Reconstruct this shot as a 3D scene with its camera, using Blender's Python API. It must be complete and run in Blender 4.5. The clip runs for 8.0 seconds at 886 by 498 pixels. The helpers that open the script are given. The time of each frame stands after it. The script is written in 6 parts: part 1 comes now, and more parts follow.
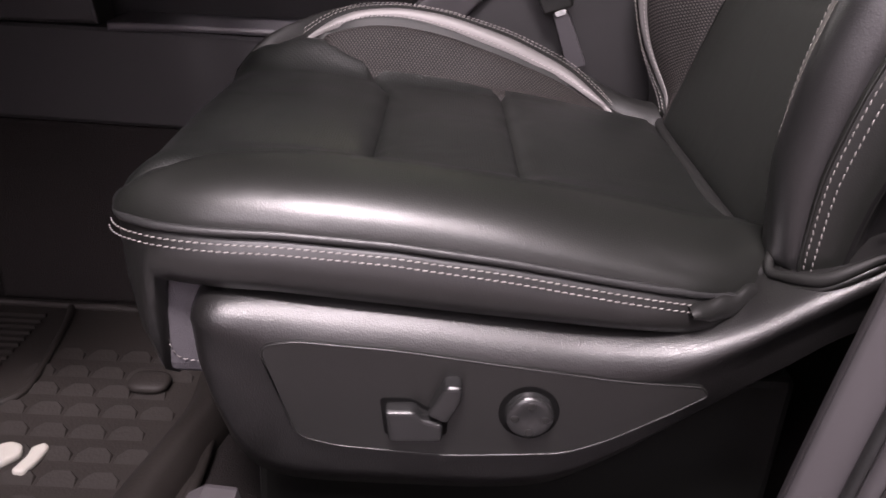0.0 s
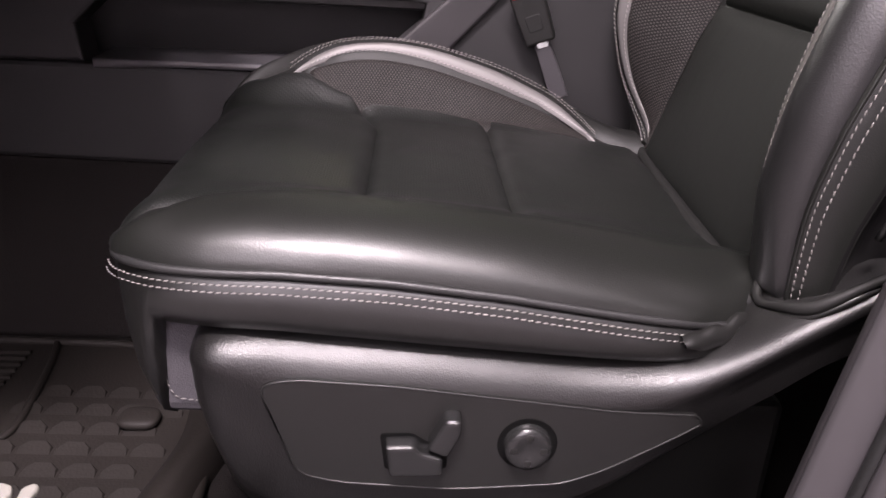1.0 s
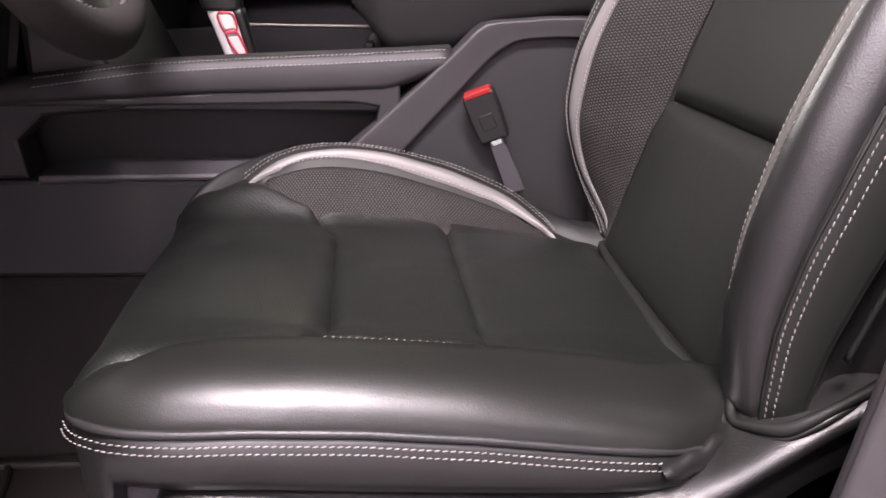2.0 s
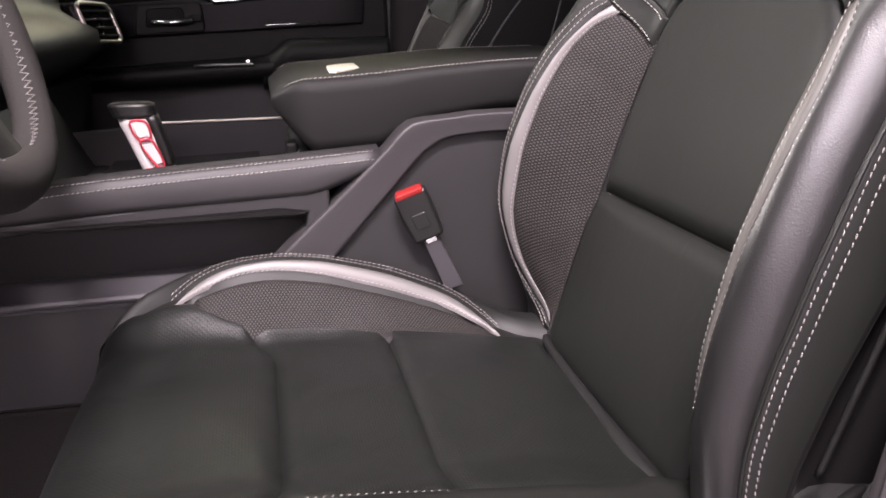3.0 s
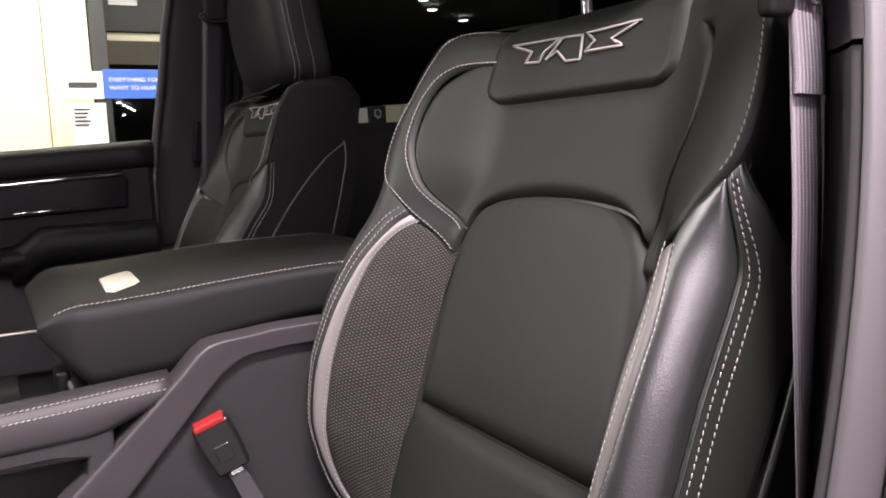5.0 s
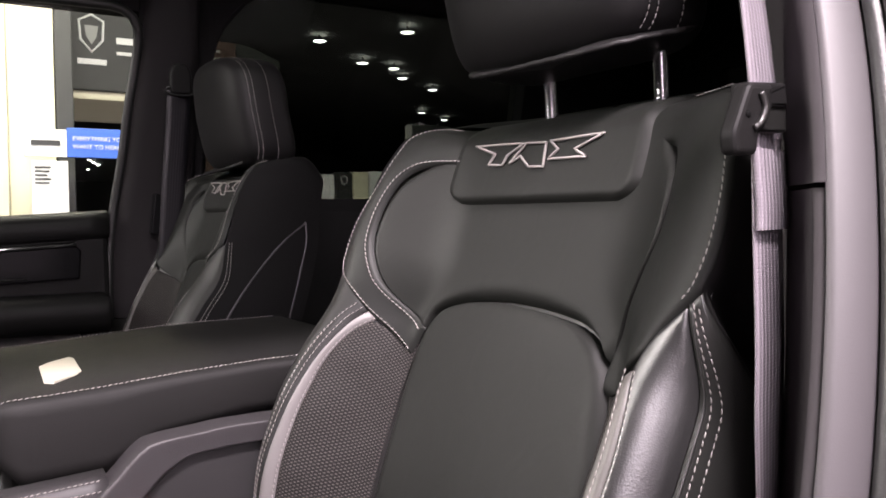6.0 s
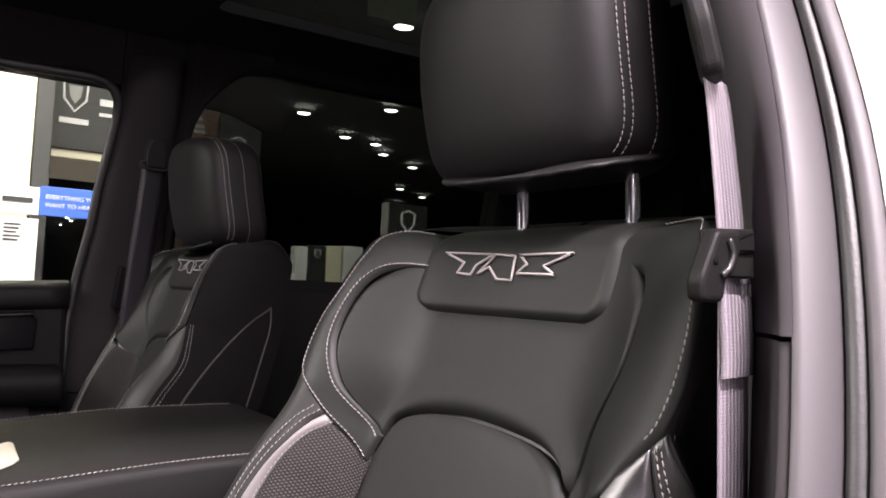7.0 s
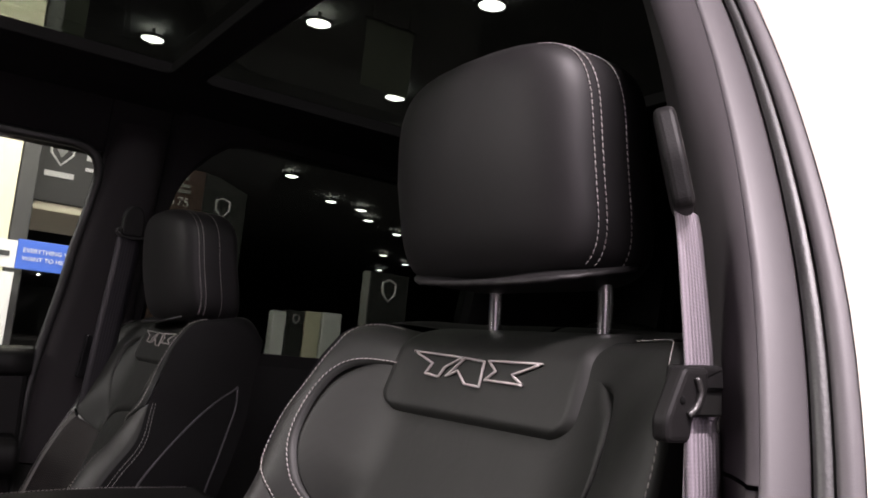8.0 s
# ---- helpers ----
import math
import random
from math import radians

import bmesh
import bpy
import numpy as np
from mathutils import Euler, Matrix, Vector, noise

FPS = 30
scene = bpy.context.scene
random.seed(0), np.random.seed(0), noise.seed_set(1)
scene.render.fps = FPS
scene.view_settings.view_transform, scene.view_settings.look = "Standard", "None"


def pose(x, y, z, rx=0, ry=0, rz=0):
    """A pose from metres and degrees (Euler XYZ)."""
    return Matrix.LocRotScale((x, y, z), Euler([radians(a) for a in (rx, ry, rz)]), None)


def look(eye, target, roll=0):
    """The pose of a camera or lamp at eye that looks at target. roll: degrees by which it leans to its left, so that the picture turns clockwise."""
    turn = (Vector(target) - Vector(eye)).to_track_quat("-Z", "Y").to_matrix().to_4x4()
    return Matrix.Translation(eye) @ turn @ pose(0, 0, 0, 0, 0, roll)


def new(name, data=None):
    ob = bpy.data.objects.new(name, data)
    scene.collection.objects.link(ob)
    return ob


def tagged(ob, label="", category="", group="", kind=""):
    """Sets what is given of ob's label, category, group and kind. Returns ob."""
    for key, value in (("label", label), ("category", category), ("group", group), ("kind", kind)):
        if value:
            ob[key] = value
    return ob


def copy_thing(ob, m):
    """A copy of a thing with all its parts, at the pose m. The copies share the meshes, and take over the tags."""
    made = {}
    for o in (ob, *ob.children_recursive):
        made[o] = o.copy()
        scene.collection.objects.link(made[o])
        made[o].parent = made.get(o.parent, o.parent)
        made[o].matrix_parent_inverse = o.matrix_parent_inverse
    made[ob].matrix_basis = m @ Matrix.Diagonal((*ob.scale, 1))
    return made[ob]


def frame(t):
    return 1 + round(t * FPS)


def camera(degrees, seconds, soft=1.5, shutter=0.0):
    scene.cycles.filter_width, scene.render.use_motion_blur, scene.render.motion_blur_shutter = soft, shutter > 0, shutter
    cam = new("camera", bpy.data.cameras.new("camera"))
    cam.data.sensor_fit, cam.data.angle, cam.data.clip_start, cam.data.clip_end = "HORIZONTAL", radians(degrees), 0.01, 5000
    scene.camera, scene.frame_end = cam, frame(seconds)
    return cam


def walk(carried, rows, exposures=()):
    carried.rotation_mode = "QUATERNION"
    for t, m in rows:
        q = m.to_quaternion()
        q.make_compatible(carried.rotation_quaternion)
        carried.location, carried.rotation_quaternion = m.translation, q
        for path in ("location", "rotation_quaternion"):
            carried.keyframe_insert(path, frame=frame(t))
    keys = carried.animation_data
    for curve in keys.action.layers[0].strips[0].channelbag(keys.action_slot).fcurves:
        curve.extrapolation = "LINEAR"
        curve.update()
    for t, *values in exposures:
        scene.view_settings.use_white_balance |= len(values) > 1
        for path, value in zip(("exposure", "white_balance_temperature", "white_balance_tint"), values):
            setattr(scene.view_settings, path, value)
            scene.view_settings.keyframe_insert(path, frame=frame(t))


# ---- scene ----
cam = camera(57.0, 8.0, soft=1.75)
PATH = [
    (0, (0.002, -0.764, 0.58), (0.044, 1.06, -0.239), 3.7),
    (0.5, (-0.007, -0.77, 0.584), (0.069, 1.062, -0.213), 3.8),
    (1, (-0.013, -0.768, 0.593), (0.084, 1.076, -0.177), 3.3),
    (1.5, (-0.018, -0.755, 0.619), (0.125, 1.109, -0.094), 2.6),
    (3, (-0.038, -0.687, 0.707), (0.364, 1.192, 0.154), -1.1),
    (3.5, (-0.063, -0.667, 0.73), (0.504, 1.188, 0.243), -2.0),
    (4, (-0.063, -0.65, 0.75), (0.659, 1.167, 0.327), -3.6),
    (4.5, (-0.062, -0.639, 0.766), (0.806, 1.13, 0.425), -3.5),
    (4.7, (-0.062, -0.628, 0.772), (0.856, 1.123, 0.472), -3.3),
    (5.8, (-0.047, -0.604, 0.809), (0.982, 1.108, 0.698), -0.7),
    (6, (-0.044, -0.6, 0.816), (1.002, 1.102, 0.734), -0.5),
    (6.5, (-0.041, -0.596, 0.831), (1.039, 1.087, 0.844), 0.7),
    (7, (-0.032, -0.592, 0.846), (1.067, 1.076, 0.953), 2.8),
    (7.5, (-0.026, -0.59, 0.862), (1.081, 1.063, 1.067), 4.4),
    (8, (-0.019, -0.588, 0.878), (1.097, 1.049, 1.154), 5.4),
]
walk(cam, [(t, look(eye, target, roll)) for t, eye, target, roll in PATH],
     exposures=((0.0, -0.08), (0.7, -0.05), (1.5, 0.16), (3.0, 0.47), (3.6, 0.36), (4.2, 0.32), (4.7, 0.34), (6.0, 0.42), (6.8, 0.46), (7.4, 0.34), (8.0, -0.14)))

# ---- light ----
world = bpy.data.worlds.new("hall_air")
scene.world = world
world.use_nodes = True
world.node_tree.nodes["Background"].inputs[0].default_value = (0.9, 0.92, 1.0, 1)
world.node_tree.nodes["Background"].inputs[1].default_value = 0.03
scene.view_settings.exposure = 0.0


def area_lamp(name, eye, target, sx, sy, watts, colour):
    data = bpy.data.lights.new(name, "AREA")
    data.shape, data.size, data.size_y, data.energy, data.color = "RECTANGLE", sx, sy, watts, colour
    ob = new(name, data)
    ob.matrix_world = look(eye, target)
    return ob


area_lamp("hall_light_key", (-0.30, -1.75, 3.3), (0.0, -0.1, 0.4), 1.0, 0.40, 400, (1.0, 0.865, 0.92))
# Added side fill, no known lamp of the hall; brightens bolster and belt.
area_lamp("fill_light_side", (-0.95, -3.1, 2.0), (0.3, -0.2, 0.6), 1.5, 1.1, 74, (1.0, 0.865, 0.95))
# Added front fill for the passenger seat; no such lamp is known.
area_lamp("fill_light_front", (-3.0, 1.7, 2.4), (0.2, 0.9, 0.8), 2.6, 1.6, 220, (1.0, 0.93, 0.90))
# Added lamp that lights only the unseen bounce wall.
area_lamp("fill_light_rear", (0.2, -4.6, 4.6), (0.2, -7.0, 1.0), 6.0, 0.6, 950, (1.0, 0.87, 0.95))
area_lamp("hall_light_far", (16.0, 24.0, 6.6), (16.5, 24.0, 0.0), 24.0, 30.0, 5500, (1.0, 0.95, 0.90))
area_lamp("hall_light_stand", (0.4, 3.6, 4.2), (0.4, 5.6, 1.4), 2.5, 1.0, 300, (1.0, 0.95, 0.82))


# ---- materials ----
def mat_new(name):
    m = bpy.data.materials.new(name)
    m.use_nodes = True
    nt = m.node_tree
    return m, nt, nt.nodes["Principled BSDF"]


def node(nt, kind, **kw):
    n = nt.nodes.new(kind)
    for k, v in kw.items():
        n.inputs[k].default_value = v
    return n


def bump_to(nt, bs, height, strength, dist):
    b = node(nt, "ShaderNodeBump", Strength=strength, Distance=dist)
    nt.links.new(height, b.inputs["Height"])
    nt.links.new(b.outputs[0], bs.inputs["Normal"])
    return b


def mix_col(nt, fac, a, b):
    m = nt.nodes.new("ShaderNodeMix")
    m.data_type = "RGBA"
    for sock, v in ((0, fac), (6, a), (7, b)):
        if isinstance(v, bpy.types.NodeSocket):
            nt.links.new(v, m.inputs[sock])
        else:
            m.inputs[sock].default_value = v if sock == 0 else (*v, 1)
    return m.outputs[2]


def maths(nt, op, a, b=0.0):
    m = nt.nodes.new("ShaderNodeMath")
    m.operation = op
    for k, v in enumerate((a, b)):
        if isinstance(v, bpy.types.NodeSocket):
            nt.links.new(v, m.inputs[k])
        else:
            m.inputs[k].default_value = v
    return m.outputs[0]


def grained(name, colour, rough, grain=420.0, depth=0.0006, strength=0.35, spread=0.25, spec=0.5, metal=0.0, wear=6.0, folds=0.0):
    """A surface with cells of grain, broad tonal drift and uneven gloss."""
    m, nt, bs = mat_new(name)
    co = nt.nodes.new("ShaderNodeTexCoord").outputs["Object"]
    vor = node(nt, "ShaderNodeTexVoronoi", Scale=grain)
    big = node(nt, "ShaderNodeTexNoise", Scale=wear, Detail=4.0)
    fine = node(nt, "ShaderNodeTexNoise", Scale=grain * 0.6, Detail=3.0)
    for n in (vor, big, fine):
        nt.links.new(co, n.inputs["Vector"])
    lo = tuple(c * (1 - spread) for c in colour)
    hi = tuple(c * (1 + spread) for c in colour)
    nt.links.new(mix_col(nt, big.outputs[0], lo, hi), bs.inputs["Base Color"])
    rr = node(nt, "ShaderNodeMapRange")
    rr.inputs["To Min"].default_value, rr.inputs["To Max"].default_value = rough * 0.86, min(1, rough * 1.14)
    nt.links.new(big.outputs[0], rr.inputs["Value"])
    nt.links.new(rr.outputs[0], bs.inputs["Roughness"])
    height = maths(nt, "ADD", vor.outputs["Distance"], maths(nt, "MULTIPLY", fine.outputs[0], 0.4))
    b = bump_to(nt, bs, height, strength, depth)
    if folds:
        wr = node(nt, "ShaderNodeTexNoise", Scale=22.0, Detail=2.0, Distortion=1.2)
        nt.links.new(co, wr.inputs["Vector"])
        b2 = node(nt, "ShaderNodeBump", Strength=folds, Distance=0.006)
        nt.links.new(wr.outputs[0], b2.inputs["Height"])
        nt.links.new(b2.outputs[0], b.inputs["Normal"])
    bs.inputs["Specular IOR Level"].default_value = spec
    bs.inputs["Metallic"].default_value = metal
    return m


def dotted(name, base, dot, pitch, radius, rough, dent, spec=0.22):
    """A surface with staggered round dots laid out along the panel, sunk or raised."""
    m, nt, bs = mat_new(name)
    tc = nt.nodes.new("ShaderNodeTexCoord")
    sep = nt.nodes.new("ShaderNodeSeparateXYZ")
    nt.links.new(tc.outputs["UV"], sep.inputs[0])
    u, v = maths(nt, "MULTIPLY", sep.outputs[0], 1 / pitch), maths(nt, "MULTIPLY", sep.outputs[1], 1 / pitch)

    def lattice(shift):
        cu = maths(nt, "SUBTRACT", maths(nt, "FRACT", maths(nt, "ADD", u, shift)), 0.5)
        cv = maths(nt, "SUBTRACT", maths(nt, "FRACT", maths(nt, "ADD", v, shift)), 0.5)
        return maths(nt, "SQRT", maths(nt, "ADD", maths(nt, "MULTIPLY", cu, cu), maths(nt, "MULTIPLY", cv, cv)))

    near = maths(nt, "MINIMUM", lattice(100.0), lattice(100.5))
    rr = node(nt, "ShaderNodeMapRange")
    rr.inputs["From Min"].default_value, rr.inputs["From Max"].default_value = radius * 0.7, radius * 1.25
    rr.inputs["To Min"].default_value, rr.inputs["To Max"].default_value = 1.0, 0.0
    nt.links.new(near, rr.inputs["Value"])
    fac = rr.outputs[0]
    big = node(nt, "ShaderNodeTexNoise", Scale=14.0, Detail=5.0)
    nt.links.new(tc.outputs["Object"], big.inputs["Vector"])
    b2 = mix_col(nt, big.outputs[0], tuple(c * 0.75 for c in base), tuple(c * 1.25 for c in base))
    nt.links.new(mix_col(nt, fac, b2, dot), bs.inputs["Base Color"])
    vor = node(nt, "ShaderNodeTexVoronoi", Scale=420.0)
    nt.links.new(tc.outputs["Object"], vor.inputs["Vector"])
    h = maths(nt, "ADD", maths(nt, "MULTIPLY", fac, dent), maths(nt, "MULTIPLY", vor.outputs["Distance"], 0.35))
    b = bump_to(nt, bs, h, 0.4, 0.0008)
    soft = node(nt, "ShaderNodeTexNoise", Scale=10.0, Detail=1.5, Distortion=0.8)
    nt.links.new(tc.outputs["Object"], soft.inputs["Vector"])
    b3 = node(nt, "ShaderNodeBump", Strength=0.34, Distance=0.014)
    nt.links.new(soft.outputs[0], b3.inputs["Height"])
    nt.links.new(b3.outputs[0], b.inputs["Normal"])
    rv = node(nt, "ShaderNodeMapRange")
    rv.inputs["To Min"].default_value, rv.inputs["To Max"].default_value = rough * 0.82, rough * 1.18
    nt.links.new(big.outputs[0], rv.inputs["Value"])
    nt.links.new(rv.outputs[0], bs.inputs["Roughness"])
    bs.inputs["Specular IOR Level"].default_value = spec
    return m


def plain(name, colour, rough=0.5, metal=0.0, emit=0.0, spec=0.5):
    m, nt, bs = mat_new(name)
    bs.inputs["Base Color"].default_value = (*colour, 1)
    bs.inputs["Roughness"].default_value, bs.inputs["Metallic"].default_value = rough, metal
    bs.inputs["Specular IOR Level"].default_value = spec
    if emit:
        bs.inputs["Emission Color"].default_value = (*colour, 1)
        bs.inputs["Emission Strength"].default_value = emit
    return m


def glassy(name, tint, rough=0.0):
    """Thin tinted pane: mostly see-through with a mirror-like sheen."""
    m = bpy.data.materials.new(name)
    m.use_nodes = True
    nt = m.node_tree
    nt.nodes.remove(nt.nodes["Principled BSDF"])
    tr, gl = nt.nodes.new("ShaderNodeBsdfTransparent"), nt.nodes.new("ShaderNodeBsdfGlossy")
    tr.inputs[0].default_value = (*tint, 1)
    gl.inputs["Roughness"].default_value = rough
    lw, mx = node(nt, "ShaderNodeLayerWeight", Blend=0.5), nt.nodes.new("ShaderNodeMixShader")
    sheen = maths(nt, "ADD", maths(nt, "MULTIPLY", maths(nt, "POWER", lw.outputs["Facing"], 4.0), 0.30), 0.03)
    nt.links.new(sheen, mx.inputs[0])
    nt.links.new(tr.outputs[0], mx.inputs[1])
    nt.links.new(gl.outputs[0], mx.inputs[2])
    nt.links.new(mx.outputs[0], nt.nodes["Material Output"].inputs[0])
    return m


# Console-side backrest leather; its shade is put into the darker colour.
SIDE_SHADED = grained("shaded_side_leather", (0.0050, 0.0048, 0.0050), 0.6, grain=850, depth=0.0003, strength=0.15, spec=0.18)
LEATHER = grained("black_leather", (0.0095, 0.0095, 0.009), 0.36, grain=850, depth=0.0004, strength=0.13, folds=0.05, spec=0.55)
LEATHER_GRAIN = grained("grained_bolster_leather", (0.0085, 0.009, 0.008), 0.36, grain=850, depth=0.0004, strength=0.22, folds=0.03, spec=0.55)
BOLSTER_NEAR = grained("glossy_bolster_leather", (0.0085, 0.0085, 0.0085), 0.34, grain=800, depth=0.0004, strength=0.24, folds=0.03, spec=0.85)
LEATHER_SOFT = grained("smooth_black_leather", (0.0106, 0.0112, 0.0102), 0.52, grain=1000, depth=0.0003, strength=0.25, folds=0.09, spec=0.18)
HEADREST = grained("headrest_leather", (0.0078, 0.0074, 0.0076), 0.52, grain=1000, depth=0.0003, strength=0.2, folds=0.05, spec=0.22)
LIDLEATHER = grained("matte_lid_leather", (0.0088, 0.0086, 0.0084), 0.62, grain=950, depth=0.0004, strength=0.25, folds=0.04, spec=0.16)
BOLSTER_FAR = grained("matte_bolster_leather", (0.0085, 0.0085, 0.008), 0.55, grain=850, depth=0.0004, strength=0.2, folds=0.05, spec=0.28)
PERF = dotted("perforated_black_leather", (0.0048, 0.0055, 0.0047), (0.0018, 0.0018, 0.0018), 0.0052, 0.16, 0.40, -0.5, 0.72)
MESH = dotted("woven_mesh_fabric", (0.0044, 0.0038, 0.0036), (0.047, 0.041, 0.038), 0.0037, 0.19, 0.7, 0.6)
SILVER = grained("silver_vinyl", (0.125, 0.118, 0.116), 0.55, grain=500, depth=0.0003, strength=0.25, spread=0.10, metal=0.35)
# Silver vinyl again, darkened to paint in the door-side stripe's shade.
SILVER_SHADED = grained("shaded_silver_vinyl", (0.052, 0.050, 0.045), 0.5, grain=500, depth=0.0003, strength=0.2, spread=0.10)
THREAD = plain("pale_thread", (0.23, 0.215, 0.205), 0.6)
THREAD_DIM = plain("grey_thread", (0.16, 0.15, 0.145), 0.6)
BADGE = grained("cream_metal_badge", (0.60, 0.57, 0.48), 0.35, grain=300, strength=0.05, spread=0.05, metal=0.2)
PIPING = grained("piping_leather", (0.016, 0.016, 0.016), 0.45, grain=600, strength=0.2)
TRIM = grained("grained_black_plastic", (0.0060, 0.0057, 0.0056), 0.36, grain=860, depth=0.0004, strength=0.38, spec=0.50)
SATIN = grained("satin_black_plastic", (0.0075, 0.0075, 0.007), 0.38, grain=900, depth=0.0003, strength=0.15)
GLOSS = plain("piano_black_plastic", (0.005, 0.005, 0.0055), 0.14, spec=0.10)
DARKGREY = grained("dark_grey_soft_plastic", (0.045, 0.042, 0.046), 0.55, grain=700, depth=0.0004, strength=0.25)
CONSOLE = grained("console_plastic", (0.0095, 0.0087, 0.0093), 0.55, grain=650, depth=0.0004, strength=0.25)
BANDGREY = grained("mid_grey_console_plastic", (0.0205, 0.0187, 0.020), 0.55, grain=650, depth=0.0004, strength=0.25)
PILLAR = grained("pillar_trim_plastic", (0.039, 0.0355, 0.038), 0.58, grain=1200, depth=0.0003, strength=0.12, spread=0.12)
SEAL = grained("rubber_seal", (0.012, 0.012, 0.012), 0.5, grain=500, strength=0.2)
CLOTH = grained("grey_felt", (0.05, 0.047, 0.052), 0.9, grain=900, depth=0.0006, strength=0.5, spec=0.2)
CARPET = grained("black_carpet", (0.015, 0.013, 0.0124), 0.95, grain=800, depth=0.0015, strength=0.8, spec=0.15)
RUBBER = grained("rubber_mat", (0.0125, 0.0104, 0.0092), 0.62, grain=300, depth=0.0006, strength=0.3, spec=0.25)
HEADLINER = grained("black_headliner_cloth", (0.014, 0.0135, 0.014), 0.95, grain=900, depth=0.0006, strength=0.4, spec=0.05)
GAP = plain("dark_gap", (0.002, 0.002, 0.002), 0.9, spec=0.1)
DOORBLACK = grained("black_door_vinyl", (0.0066, 0.0064, 0.0064), 0.5, grain=800, depth=0.0003, strength=0.2, spec=0.10)
GRIP = grained("silver_painted_metal", (0.55, 0.53, 0.52), 0.35, grain=300, strength=0.05, spread=0.06, metal=0.25)
CHROME = plain("chrome", (0.80, 0.80, 0.81), 0.2, 1.0)
BRUSHED = grained("brushed_metal", (0.55, 0.52, 0.46), 0.32, grain=300, strength=0.1, metal=0.9)
RED = plain("red_plastic", (0.20, 0.012, 0.012), 0.45, spec=0.3)
REDMET = plain("red_anodised_metal", (0.50, 0.05, 0.07), 0.3, 0.5)
PAINT = grained("white_body_paint", (0.74, 0.70, 0.64), 0.25, grain=60, depth=0.0001, strength=0.03, spread=0.04)
GLASS = glassy("window_glass", (0.86, 0.88, 0.86))
TINT = glassy("tinted_glass", (0.34, 0.36, 0.34))
CREAM = grained("cream_wall_panel", (0.78, 0.74, 0.56), 0.6, grain=20, strength=0.05, spread=0.06, wear=1.0)
CHARCOAL = grained("charcoal_panel", (0.045, 0.045, 0.045), 0.6, grain=30, strength=0.05)
WHITE = plain("white_print", (0.8, 0.8, 0.8), 0.6)
BLUE = grained("blue_panel", (0.05, 0.14, 0.62), 0.5, grain=20, strength=0.03, spread=0.06, wear=1.0)
LAMPGLOW = plain("lamp_glow", (1.0, 0.95, 0.88), 0.5, emit=30.0)
HALLDARK = grained("dark_hall_surface", (0.05, 0.05, 0.05), 0.8, grain=5, strength=0.05, wear=0.5)
HALLFLOOR = grained("hall_carpet", (0.17, 0.15, 0.155), 0.8, grain=60, strength=0.2, wear=0.8)


def webbing(name, colour, depth=0.5):
    m, nt, bs = mat_new(name)
    tc = nt.nodes.new("ShaderNodeTexCoord")
    sep = nt.nodes.new("ShaderNodeSeparateXYZ")
    nt.links.new(tc.outputs["UV"], sep.inputs[0])
    a = maths(nt, "SINE", maths(nt, "MULTIPLY", sep.outputs[0], 2 * math.pi / 0.0056))
    b = maths(nt, "SINE", maths(nt, "MULTIPLY", sep.outputs[1], 2 * math.pi / 0.0021))
    h = maths(nt, "ADD", a, maths(nt, "MULTIPLY", b, 0.14))
    rr = node(nt, "ShaderNodeMapRange")
    rr.inputs["From Min"].default_value, rr.inputs["From Max"].default_value = -1.5, 1.5
    nt.links.new(h, rr.inputs["Value"])
    nt.links.new(mix_col(nt, rr.outputs[0], tuple(c * 0.55 for c in colour), tuple(c * 1.15 for c in colour)), bs.inputs["Base Color"])
    bump_to(nt, bs, h, depth, 0.0008)
    bs.inputs["Roughness"].default_value = 0.42
    return m


BELT = webbing("belt_webbing", (0.19, 0.17, 0.19), 0.35)
# Same webbing, darkened so its colour carries the far side's shade.
BELT_SHADED = webbing("shaded_belt_webbing", (0.010, 0.009, 0.0115), 0.12)


# ---- shape helpers ----
def mesh_of(name, verts, faces, uvs=None, smooth=True):
    me = bpy.data.meshes.new(name)
    me.from_pydata([tuple(v) for v in verts], [], faces)
    if uvs:
        layer = me.uv_layers.new(name="UVMap")
        for loop in me.loops:
            layer.data[loop.index].uv = uvs[loop.vertex_index]
    me.polygons.foreach_set("use_smooth", [smooth] * len(me.polygons))
    me.update()
    return me


def as_object(name, data, material, parent=None, label=""):
    """Links a bmesh or mesh as one object, under a thing or part when given."""
    if isinstance(data, bmesh.types.BMesh):
        me = bpy.data.meshes.new(name)
        data.normal_update()
        data.to_mesh(me)
        data.free()
        data = me
    data.materials.append(material)
    ob = new(name, data)
    if parent is not None:
        ob.parent = parent
    if label:
        ob["label"] = label
    return ob


def part(name, data, material, parent, label=""):
    return as_object(name, data, material, parent, label)


def empty(name, label, category, group="", kind=""):
    return tagged(new(name), label, category, group, kind)


def lerp(a, b, t):
    return a + (b - a) * t


def sstep(a, b, x):
    t = min(1.0, max(0.0, (x - a) / (b - a)))
    return t * t * (3 - 2 * t)


def table(tab, x):
    if x <= tab[0][0]:
        return tab[0][1]
    for (x0, y0), (x1, y1) in zip(tab, tab[1:]):
        if x <= x1:
            return lerp(y0, y1, (x - x0) / (x1 - x0))
    return tab[-1][1]


def smooth_table(tab, x, w=0.018):
    return (table(tab, x - w) + 2 * table(tab, x) + table(tab, x + w)) / 4


